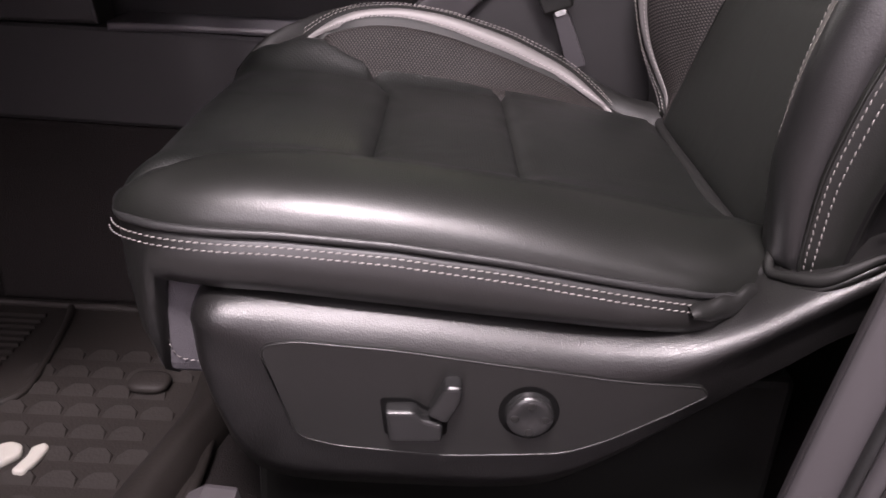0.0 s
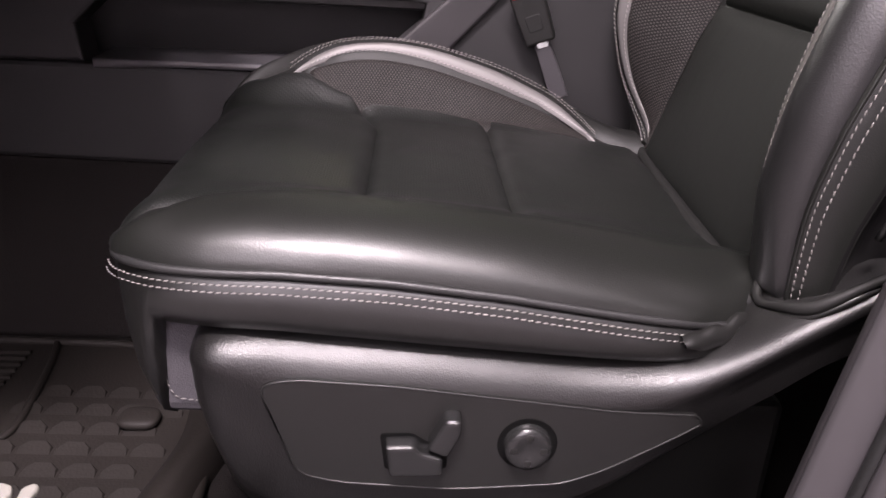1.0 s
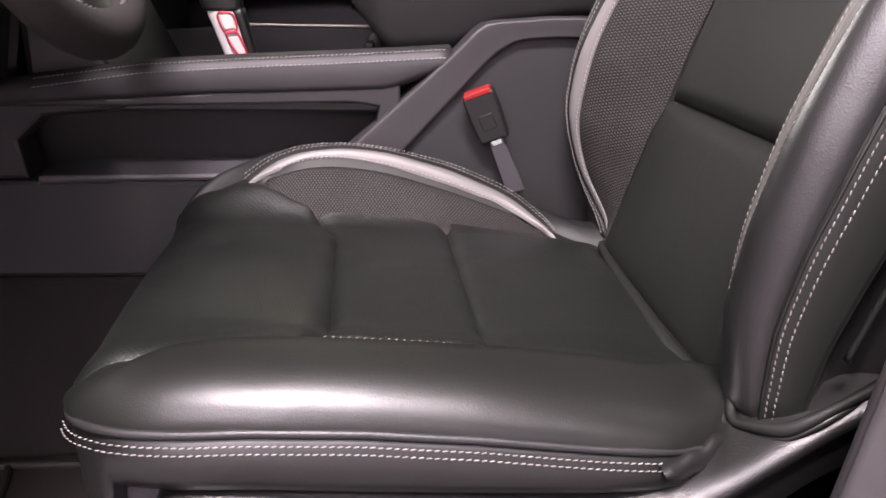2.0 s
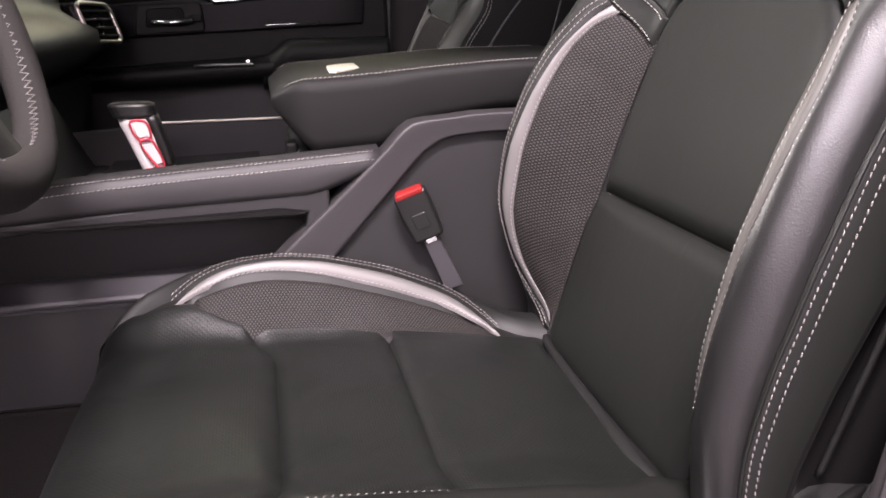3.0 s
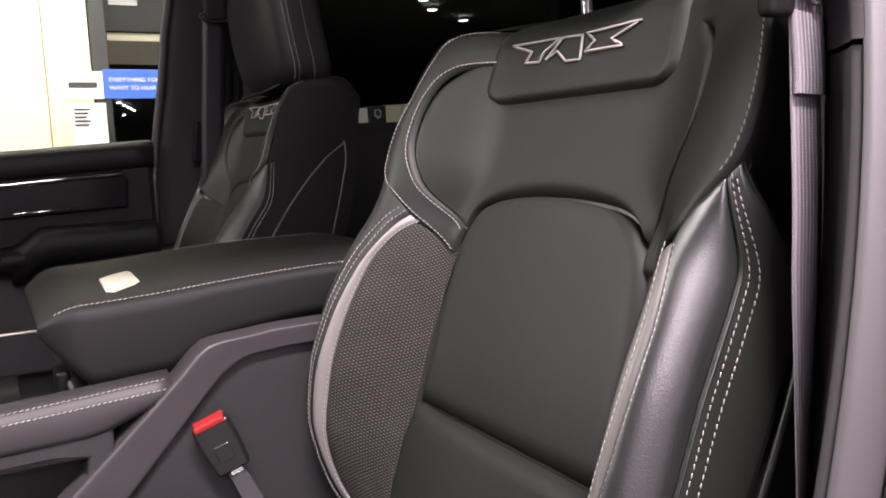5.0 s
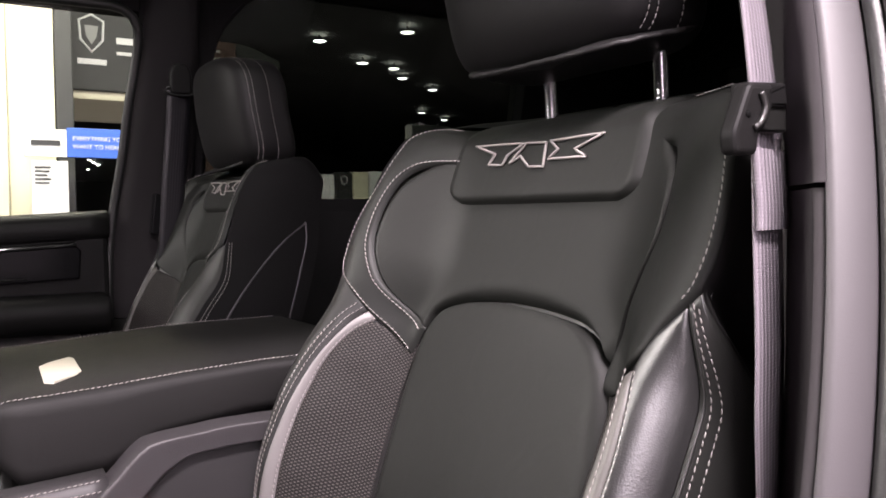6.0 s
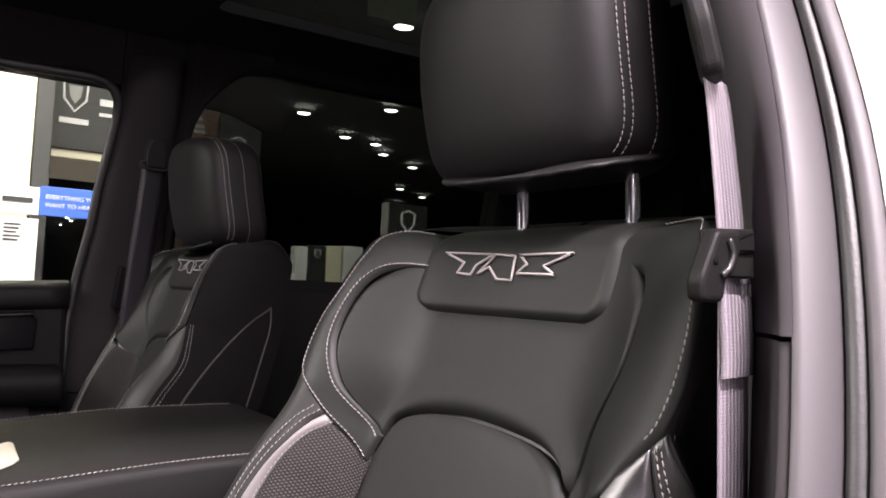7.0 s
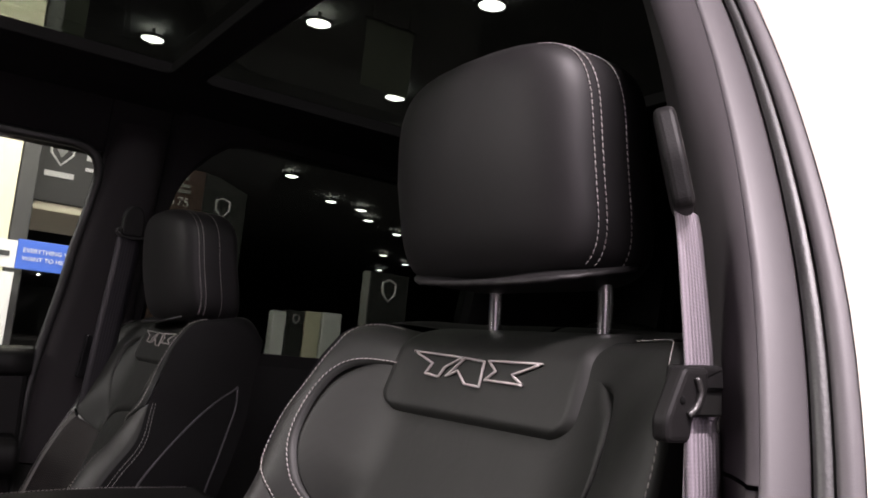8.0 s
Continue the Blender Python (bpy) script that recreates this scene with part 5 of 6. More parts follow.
def shifter():
    root = empty("gear_lever", "gear lever with silver and red metal grip", "gear lever")
    base, top = Vector((-0.180, 0.450, 0.500)), Vector((-0.207, 0.450, 0.602))
    part("boot", loft("boot", [[(base.x + r * 1.3 * math.cos(a), base.y + r * math.sin(a), z) for a in [2 * math.pi * k / 20 for k in range(20)]] for r, z in ((0.036, 0.486), (0.032, 0.500), (0.022, 0.512), (0.012, 0.520))]), SATIN, root, "black lever boot")
    def sweep(name, w, d, t0, t1, mat, label, shift=0.0, taper=1.0):
        rings = []
        for i in range(9):
            t = lerp(t0, t1, i / 8)
            c = base.lerp(top, t)
            k = lerp(0.62, 1.0, t) * (taper if i in (0, 8) else 1)
            ring = []
            for j in range(20):
                a = 2 * math.pi * j / 20
                ca, sa = math.cos(a), math.sin(a)
                ring.append((c.x + shift + math.copysign(abs(ca) ** 0.6, ca) * d * k, c.y + math.copysign(abs(sa) ** 0.6, sa) * w * k, c.z))
            rings.append(ring)
        return part(name, loft(name, rings), mat, root, label)
    sweep("grip_core", 0.017, 0.0255, 0.10, 0.86, GRIP, "silver grip core", taper=0.9)
    sweep("grip_cap", 0.020, 0.029, 0.82, 1.02, SATIN, "black grip cap", taper=0.82)
    sweep("grip_back", 0.0165, 0.010, 0.20, 0.86, SATIN, "black rear edge of the grip", shift=0.019)
    part("grip_window", prism_bm([(-0.207, 0.578), (-0.192, 0.578), (-0.187, 0.562), (-0.200, 0.560)], "y", 0.4315, 0.4335, 0.0005, 1), GRIP, root, "pale inlay")
    part("grip_cutout", prism_bm([(-0.198, 0.549), (-0.184, 0.551), (-0.172, 0.526), (-0.182, 0.524)], "y", 0.4345, 0.4375, 0.0005, 1), PINK, root, "pale pink lower inlay")
    def red_ring(pts):
        part("red_trim", tube_mesh("red_trim", [(x, 0.4335, z) for x, z in pts], 0.0016, 6, True), REDMET, root, "red metal edging")
    red_ring(spline([(-0.209, 0.580), (-0.190, 0.580), (-0.185, 0.560), (-0.201, 0.558)], 40, True)[:-1])
    red_ring(spline([(-0.199, 0.553), (-0.184, 0.555), (-0.172, 0.524), (-0.182, 0.522)], 40, True)[:-1])
    part("red_collar", tube_mesh("collar", [(base.x + 0.018 * math.cos(a), base.y + 0.014 * math.sin(a), 0.515) for a in [2 * math.pi * k / 20 for k in range(20)]], 0.004, 6, True), REDMET, root, "red collar")
    return root


shifter()


def buckle():
    root = empty("belt_buckle", "black seat belt buckle with a red release button", "belt buckle")
    m = Matrix.Translation((0.1335, 0.2475, 0.4780)) @ Euler((radians(10), radians(-22), radians(-14))).to_matrix().to_4x4() @ Matrix.Scale(0.90, 4)
    shell = rounded_outline([(-0.0205, -0.036), (0.0205, -0.036), (0.0225, 0.0), (0.0225, 0.034), (-0.0225, 0.034), (-0.0225, 0.0)], 0.005)
    def put(name, bm, mat, label, parent=root):
        bmesh.ops.transform(bm, matrix=m, verts=bm.verts[:])
        return part(name, bm, mat, parent, label)
    body = put("housing", prism_bm(shell, "y", -0.010, 0.010, 0.004, 3), SATIN, "black plastic housing")
    put("release_button", prism_bm(rounded_outline([(-0.019, 0.0300), (0.019, 0.0300), (0.019, 0.038), (-0.019, 0.038)], 0.003), "y", -0.0112, 0.008, 0.002, 2), RED, "red release button")
    put("recess", prism_bm(rounded_outline([(-0.010, -0.018), (0.010, -0.018), (0.010, 0.004), (-0.010, 0.004)], 0.003), "y", -0.0108, -0.008, 0.0008, 1), SATIN, "sunken square on the housing", body)
    put("stalk_plate", prism_bm(rounded_outline([(-0.007, -0.044), (0.009, -0.044), (0.009, -0.035), (-0.007, -0.035)], 0.002), "y", -0.004, 0.0, 0.0008, 1), CHROME, "bright metal stalk plate")
    put("stalk", prism_bm([(-0.012, -0.12), (0.013, -0.12), (0.011, -0.040), (-0.010, -0.040)], "y", -0.003, 0.003, 0.001, 1), DARKGREY, "grey stalk")
    return root


buckle()


# ---- steering wheel and dashboard ----
def steering_wheel():
    root = empty("steering_wheel", "black leather and suede steering wheel with pale stitching", "steering wheel")
    tilt = radians(20)
    c = Vector((-0.287, -0.012, 0.752))
    u, v, nrm = Vector((0, 1, 0)), Vector((-math.sin(tilt), 0, math.cos(tilt))), Vector((math.cos(tilt), 0, math.sin(tilt)))
    R = 0.182

    def rim_pt(a):
        flat = 1.0 - 0.05 * max(0, -math.sin(a)) ** 6
        return c + (u * math.cos(a) + v * math.sin(a) * flat) * R
    part("rim", tube_mesh("rim", [rim_pt(2 * math.pi * k / 96) for k in range(96)], lambda t: 0.0175 + 0.003 * math.cos(4 * math.pi * t) ** 2, 14, True), SUEDE, root, "suede covered rim")
    # crossed thread round the inside of the rim
    for a0, a1 in ((-1.35, 1.0), (2.1, 4.5)):
        zig, m = [], 90
        for k in range(m + 1):
            p = rim_pt(lerp(a0, a1, k / m))
            zig.append(p + (c - p).normalized() * 0.0165 + nrm * (0.0125 if k % 2 else 0.0055))
        part("stitching", tube_mesh("zigzag", zig, 0.0006, 5), THREAD_DIM, root, "pale crossed thread")
    hub = blob_mesh("hub", (0, 0, 0), (0.055, 0.075, 0.024), 3.0, 32, 18)
    hub.transform(Matrix.Translation(c - nrm * 0.012) @ Matrix((( v.x, u.x, nrm.x, 0), (v.y, u.y, nrm.y, 0), (v.z, u.z, nrm.z, 0), (0, 0, 0, 1))))
    part("hub", hub, LEATHER_SOFT, root, "leather hub pad")
    for a, w in ((0.0, 0.030), (math.pi, 0.030), (-math.pi / 2, 0.040)):
        d = u * math.cos(a) + v * math.sin(a)
        s = nrm.cross(d)
        rings = []
        for i in range(9):
            t = i / 8
            p = c + d * lerp(0.055, R - 0.010, t) - nrm * lerp(0.010, 0.0, t)
            ww = w * (0.75 + 0.5 * abs(2 * t - 1) ** 2)
            rings.append([p + s * ww * x + nrm * 0.010 * z for x, z in ((-1, 0), (-0.8, 0.8), (0, 1), (0.8, 0.8), (1, 0), (0.8, -0.8), (0, -1), (-0.8, -0.8))])
        spoke = part("spoke", loft("spoke", rings), SATIN, root, "satin grey spoke")
        if abs(math.sin(a)) < 0.5:
            for k in range(3):
                p = c + d * (0.085 + 0.016 * k) + nrm * 0.004
                part("button", blob_mesh("button", p, (0.006, 0.006, 0.010), 3, 12, 8), GLOSS, spoke, "small gloss button")
    part("column", tube_mesh("column", [c - nrm * 0.02, c - nrm * 0.28], 0.045, 18), SATIN, root, "black column shroud")
    return root


SUEDE = grained("dark_suede", (0.022, 0.020, 0.019), 0.85, grain=900, depth=0.0006, strength=0.5, spec=0.2)
steering_wheel()


def dashboard():
    root = empty("dashboard", "black dashboard with bright-edged side air vent", "dashboard")
    rings = []
    for i in range(33):
        y = lerp(-0.25, 1.22, i / 32)
        d = 0.03 * math.sin(math.pi * i / 32)
        rings.append([(x + d * (1 if x > -0.6 else 0), y, z) for x, z in ((-0.94, 0.80), (-0.60, 0.835), (-0.47, 0.825), (-0.42, 0.79), (-0.44, 0.745), (-0.395, 0.715), (-0.355, 0.690), (-0.350, 0.655), (-0.40, 0.615), (-0.50, 0.56), (-0.60, 0.42), (-0.94, 0.38))])
    part("body", loft("dash_body", rings), SATIN, root, "soft black dash moulding")
    part("centre_panel", prism_bm([(-0.60, 0.40), (-0.44, 0.46), (-0.40, 0.66), (-0.46, 0.80), (-0.60, 0.80)], "y", 0.31, 0.68, 0.012, 2), GLOSS, root, "gloss black centre panel")
    # the end vent is turned towards the driver
    def vent_x(y, z):
        return -0.346 + 0.45 * (y - 1.10) + 0.30 * (0.705 - z)
    ring = rounded_outline([(1.055, 0.668), (1.150, 0.664), (1.150, 0.738), (1.055, 0.742)], 0.018)
    part("vent_ring", tube_mesh("vent_ring", [(vent_x(y, z), y, z) for y, z in ring], 0.0045, 8, True), BRUSHED, root, "bright vent surround")
    part("vent_back", loft("vent_back", [[(vent_x(y, z) - d, y, z) for y, z in ring] for d in (0.002, 0.03)]), GLOSS, root)
    for k in range(4):
        z = 0.678 + 0.016 * k
        part("vent_slat", tube_mesh("vent_slat", [(vent_x(y, z) + 0.002, y, z) for y in (1.060, 1.145)], 0.0022, 6), SATIN, root)
    part("glovebox", prism_bm([(-0.50, 0.40), (-0.40, 0.46), (-0.385, 0.60), (-0.50, 0.62)], "y", 0.72, 1.18, 0.01, 2), CONSOLE, root, "black glovebox lid")
    return root


dashboard()


# ---- passenger door lining ----
def far_door():
    root = empty("door_lining", "black passenger door lining with gloss trim and padded armrest", "door panel")
    part("main_panel", prism_bm([(-0.90, 0.10), (0.255, 0.10), (0.262, 0.60), (0.258, 0.795), (-0.62, 0.775), (-0.90, 0.73)], "y", 1.262, 1.299, 0.010, 2), DOORBLACK, root)
    rings = []
    for i in range(25):
        x = lerp(-0.72, 0.262, i / 24)
        rings.append([(x, y, z - 0.046 + 0.054 * i / 24) for y, z in ((1.300, 0.826), (1.268, 0.820), (1.256, 0.806), (1.254, 0.780), (1.262, 0.766), (1.300, 0.766))])
    part("top_roll", loft("top_roll", rings), DOORBLACK, root, "dark padded top roll below the glass")
    part("gloss_band", prism_bm([(-0.66, 0.655), (0.200, 0.690), (0.205, 0.750), (0.19, 0.764), (-0.12, 0.742), (-0.66, 0.735)], "y", 1.250, 1.264, 0.004, 2), GLOSS, root, "piano black trim band")
    rings = []
    for x, z in ((-0.165, 0.766), (-0.125, 0.742), (-0.06, 0.747), (0.06, 0.754), (0.195, 0.762)):
        w = 0.0085 if x < -0.1 else 0.0065
        rings.append([(x, 1.2525, z - w), (x, 1.244, z - w * 0.3), (x, 1.243, z + w * 0.5), (x, 1.2525, z + w)])
    part("bright_strip", loft("bright_strip", rings), CHROME, root, "bright metal strip")
    part("lower_strip", tube_mesh("lower_strip", [(-0.02, 1.249, 0.690), (0.10, 1.249, 0.695)], 0.0022, 6), CHROME, root)
    part("handle_bowl", prism_bm(rounded_outline([(-0.300, 0.675), (-0.150, 0.680), (-0.155, 0.742), (-0.290, 0.738)], 0.012), "y", 1.242, 1.256, 0.004, 2), DOORBLACK, root, "recessed door handle bowl")
    part("handle_hollow", prism_bm(rounded_outline([(-0.275, 0.690), (-0.190, 0.694), (-0.194, 0.732), (-0.270, 0.730)], 0.010), "y", 1.2385, 1.250, 0.002, 1), GLOSS, root)
    lever = tube_mesh("lever", [(-0.26, 1.236, 0.702), (-0.22, 1.228, 0.700), (-0.175, 1.230, 0.704)], 0.006, 8)
    part("door_lever", lever, CHROME, root, "bright door lever")
    part("lock_switch", box_bm(-0.182, -0.155, 1.234, 1.246, 0.700, 0.716, 0.003, 2), GLOSS, root)
    # pull handle and armrest
    arm = []
    for i in range(31):
        t = i / 30
        x = lerp(-0.46, 0.02, t)
        zt = 0.600 + 0.022 * t
        arm.append([(x, 1.262, zt - 0.045), (x, 1.185, zt - 0.045), (x, 1.165, zt - 0.030), (x, 1.162, zt - 0.010), (x, 1.175, zt), (x, 1.262, zt + 0.004)])
    part("pull_handle", loft("pull", arm), DOORBLACK, root, "dark door pull")
    pad = []
    for i in range(31):
        t = i / 30
        x = lerp(-0.035, 0.245, t)
        zt = 0.622 + 0.036 * sstep(0, 0.25, t)
        y = lerp(1.175, 1.150, sstep(0, 0.2, t))
        pad.append([(x, 1.262, zt - 0.075), (x, y + 0.02, zt - 0.070), (x, y, zt - 0.050), (x, y - 0.002, zt - 0.018), (x, y + 0.012, zt), (x, 1.262, zt + 0.002)])
    part("armrest_pad", loft("pad", pad), DOORBLACK, root, "padded leather armrest")
    part("window_switch", box_bm(-0.18, -0.05, 1.160, 1.185, 0.603, 0.612, 0.003, 2, pose(0, 0, 0.002)), GLOSS, root, "gloss window switch panel")
    part("switch_tip", box_bm(-0.07, -0.058, 1.164, 1.178, 0.612, 0.620, 0.002, 2), CHROME, root)
    part("lower_panel", prism_bm(rounded_outline([(-0.50, 0.40), (0.20, 0.40), (0.20, 0.585), (-0.10, 0.590), (-0.50, 0.560)], 0.02), "y", 1.252, 1.264, 0.004, 2), BANDGREY, root, "grey lower door panel")
    part("map_pocket", prism_bm(rounded_outline([(-0.42, 0.20), (0.18, 0.20), (0.20, 0.42), (-0.42, 0.44)], 0.03), "y", 1.215, 1.262, 0.012, 2), DOORBLACK, root, "map pocket")
    return root


far_door()


# ---- far pillar, seat belts ----
def ribbon(name, pts, across, width, parent, thick=0.0014, label="", material=None):
    sp = spline(pts, 60)
    acs = [Vector(a).normalized() for a in across]
    verts, uvs, faces, run = [], [], [], 0.0
    for i, p in enumerate(sp):
        t = i / 60 * (len(acs) - 1)
        k = min(int(t), len(acs) - 2)
        a = acs[k].lerp(acs[k + 1], t - k).normalized()
        d = (sp[min(i + 1, 60)] - sp[max(i - 1, 0)]).normalized()
        nrm = a.cross(d).normalized()
        if i:
            run += (p - sp[i - 1]).length
        for w, h in ((-0.5, -1), (-0.25, -1), (0, -1), (0.25, -1), (0.5, -1), (0.5, 1), (0.25, 1), (0, 1), (-0.25, 1), (-0.5, 1)):
            verts.append(p + a * width * w + nrm * thick * 0.5 * h)
            uvs.append((w * width, run))
    for i in range(60):
        for k in range(10):
            l = (k + 1) % 10
            faces.append((i * 10 + k, i * 10 + l, (i + 1) * 10 + l, (i + 1) * 10 + k))
    return part(name, mesh_of(name, verts, faces, uvs), material or BELT, parent, label)


def near_belt():
    root = empty("seat_belt_near", "grey ribbed seat belt hanging beside the driver seat", "seat belt", "seat belts")
    ac, up, dn = (0.955, 0.297, 0.0), (0.93, 0.37, 0.0), (0.90, 0.43, 0.0)
    ribbon("webbing_upper", [(0.3535, -0.285, 0.979), (0.3565, -0.287, 0.960), (0.3650, -0.289, 0.905), (0.3730, -0.289, 0.860)], [up, ac], 0.046, root, label="ribbed webbing above the tongue")
    ribbon("webbing_lower", [(0.3710, -0.289, 0.870), (0.3730, -0.289, 0.810), (0.3760, -0.289, 0.740), (0.3760, -0.289, 0.690), (0.3800, -0.287, 0.600), (0.3870, -0.284, 0.420), (0.4020, -0.283, 0.200)], [ac, ac, dn, dn, dn], 0.046, root, label="ribbed webbing below the tongue")
    ribbon("webbing_fold", [(0.3700, -0.2915, 0.853), (0.3730, -0.2920, 0.822), (0.3735, -0.2920, 0.806)], [ac, ac], 0.047, root, thick=0.003, label="folded webbing end")
    tongue = rounded_outline([(0.337, 0.888), (0.358, 0.889), (0.358, 0.875), (0.353, 0.8655), (0.3465, 0.861), (0.3445, 0.848), (0.3255, 0.848), (0.3240, 0.860), (0.329, 0.871)], 0.004)
    tg = part("tongue", prism_bm(tongue, "y", -0.304, -0.292, 0.0035, 3), DOORBLACK, root, "black belt tongue")
    part("tongue_bar", prism_bm(rounded_outline([(0.340, 0.889), (0.374, 0.891), (0.3760, 0.8765), (0.340, 0.8745)], 0.002), "y", -0.3005, -0.287, 0.0025, 3), DOORBLACK, tg, "black bar across the webbing")
    part("tongue_plate", prism_bm(rounded_outline([(0.3575, 0.876), (0.3765, 0.877), (0.3775, 0.8625), (0.3465, 0.8615)], 0.002), "y", -0.2985, -0.290, 0.0015, 2), SATIN, tg, "satin plate below the bar")
    part("tongue_lip", tube_mesh("tongue_lip", spline([(0.3455, -0.3045, 0.883), (0.3485, -0.305, 0.875), (0.3455, -0.305, 0.867), (0.340, -0.3045, 0.8625)], 20), 0.0022, 8), SATIN, tg)
    part("tongue_stop", blob_mesh("tongue_stop", (0.3355, -0.304, 0.8705), (0.0022, 0.0012, 0.0022), 2.2, 12, 8), GAP, tg)
    # upper guide
    bm = prism_bm(rounded_outline([(-0.026, -0.03), (0.026, -0.03), (0.030, 0.02), (0.014, 0.07), (-0.014, 0.07), (-0.030, 0.02)], 0.012), "y", -0.010, 0.010, 0.006, 3)
    bmesh.ops.transform(bm, matrix=Matrix.Translation((0.338, -0.291, 0.991)) @ Euler((radians(-14), 0, radians(40))).to_matrix().to_4x4() @ Matrix.Scale(0.62, 4), verts=bm.verts[:])
    part("upper_guide", bm, DOORBLACK, root, "black belt guide")
    return root


near_belt()


def far_belt():
    root = empty("seat_belt_far", "seat belt on the passenger-side pillar, coloured dark for shade", "seat belt", "seat belts")
    ac = (1.0, 0.12, 0.0)
    ribbon("webbing", [(0.392, 1.168, 1.085), (0.388, 1.175, 1.00), (0.380, 1.185, 0.88), (0.372, 1.20, 0.70), (0.37, 1.21, 0.45)], [ac, ac], 0.050, root, material=BELT_SHADED)
    bm = prism_bm(rounded_outline([(-0.022, -0.02), (0.022, -0.02), (0.022, 0.025), (0.012, 0.045), (-0.012, 0.045), (-0.022, 0.025)], 0.010), "y", -0.012, 0.012, 0.005, 2)
    bmesh.ops.transform(bm, matrix=Matrix.Translation((0.394, 1.165, 1.095)), verts=bm.verts[:])
    part("upper_guide", bm, DOORBLACK, root, "black belt guide")
    ring = [(0.394 + 0.032 * math.cos(a), 1.160, 1.083 + 0.010 * math.sin(a)) for a in [2 * math.pi * k / 24 for k in range(24)]]
    part("guide_loop", tube_mesh("guide_loop", ring, 0.003, 6, True), SATIN, root)
    bm = prism_bm(rounded_outline([(0.335, 0.78), (0.358, 0.78), (0.360, 0.865), (0.345, 0.87)], 0.006), "y", 1.20, 1.225, 0.004, 2)
    part("tongue", bm, GLOSS, root, "black belt tongue")
    return root


far_belt()


def far_pillar_trim():
    root = empty("pillar_trim_far", "dark pillar trim beside the passenger door window", "pillar trim")
    rings = []
    def front(z):
        return table([(0.6, 0.266), (0.75, 0.270), (0.85, 0.283), (0.95, 0.298), (1.05, 0.307), (1.12, 0.318), (1.20, 0.328), (1.31, 0.336)], z)
    for i in range(31):
        z = lerp(0.60, 1.31, i / 30)
        y, x = lean_far(z), front(z)
        rings.append([(x, y + 0.010, z), (x + 0.006, y - 0.018, z), (x + 0.016, y - 0.028, z), (x + 0.03, y - 0.036, z), (0.38, y - 0.045, z), (0.42, y - 0.045, z), (0.442, y - 0.030, z), (0.449, y + 0.002, z)])
    part("upper_cover", loft("upper_cover", rings, closed_ring=False), HEADLINER_GREY, root, "dark grey cloth pillar cover")
    rings = []
    for i in range(13):
        z = lerp(0.02, 0.598, i / 12)
        y = lean_far(z)
        rings.append([(0.262, y + 0.002, z), (0.268, y - 0.026, z), (0.30, y - 0.044, z), (0.45, y - 0.052, z), (0.486, y - 0.03, z), (0.492, y + 0.002, z)])
    part("lower_cover", loft("lower_cover", rings, closed_ring=False), SATIN, root)
    pts = [(front(z) - 0.004, lean_far(z) - 0.006, z) for z in [lerp(0.14, 1.19, k / 28) for k in range(29)]]
    pts += [(x, lean_far(z) - 0.009, z) for x, z in ((0.319, 1.215), (0.309, 1.235), (0.290, 1.248), (0.265, 1.253))]
    pts += [(lerp(0.24, -0.6, k / 12), lean_far(1.25) - 0.010, 1.253 - 0.012 * k / 12) for k in range(13)]
    part("door_seal", tube_mesh("door_seal", pts, 0.010, 8), SEAL, root, "black rubber door seal")
    return root


HEADLINER_GREY = grained("charcoal_cloth", (0.018, 0.0165, 0.0175), 0.95, grain=900, depth=0.0005, strength=0.4, spec=0.08)
far_pillar_trim()


# ---- rear row ----
def rear_bench():
    root = empty("rear_bench", "black leather rear bench with low headrests", "rear seat")
    part("bench_cushion", blob_mesh("bench_c", (1.28, 0.495, 0.36), (0.26, 0.72, 0.11), 5, 48, 20), LEATHER_SOFT, root)
    back_m = blob_mesh("bench_b", (1.62, 0.495, 0.62), (0.10, 0.72, 0.26), 5, 48, 24)
    part("bench_back", back_m, LEATHER_SOFT, root)
    for y in (0.05, 0.94):
        h = part("rear_headrest", blob_mesh("rear_h", (1.62, y, 0.955), (0.05, 0.12, 0.075), 4, 32, 20), LEATHER_SOFT, root)
        part("rear_headrest_post", tube_mesh("rp", [(1.62, y - 0.05, 0.84), (1.62, y - 0.05, 0.90)], 0.007, 10), CHROME, h)
        part("rear_headrest_post", tube_mesh("rp", [(1.62, y + 0.05, 0.84), (1.62, y + 0.05, 0.90)], 0.007, 10), CHROME, h)
    return root


rear_bench()


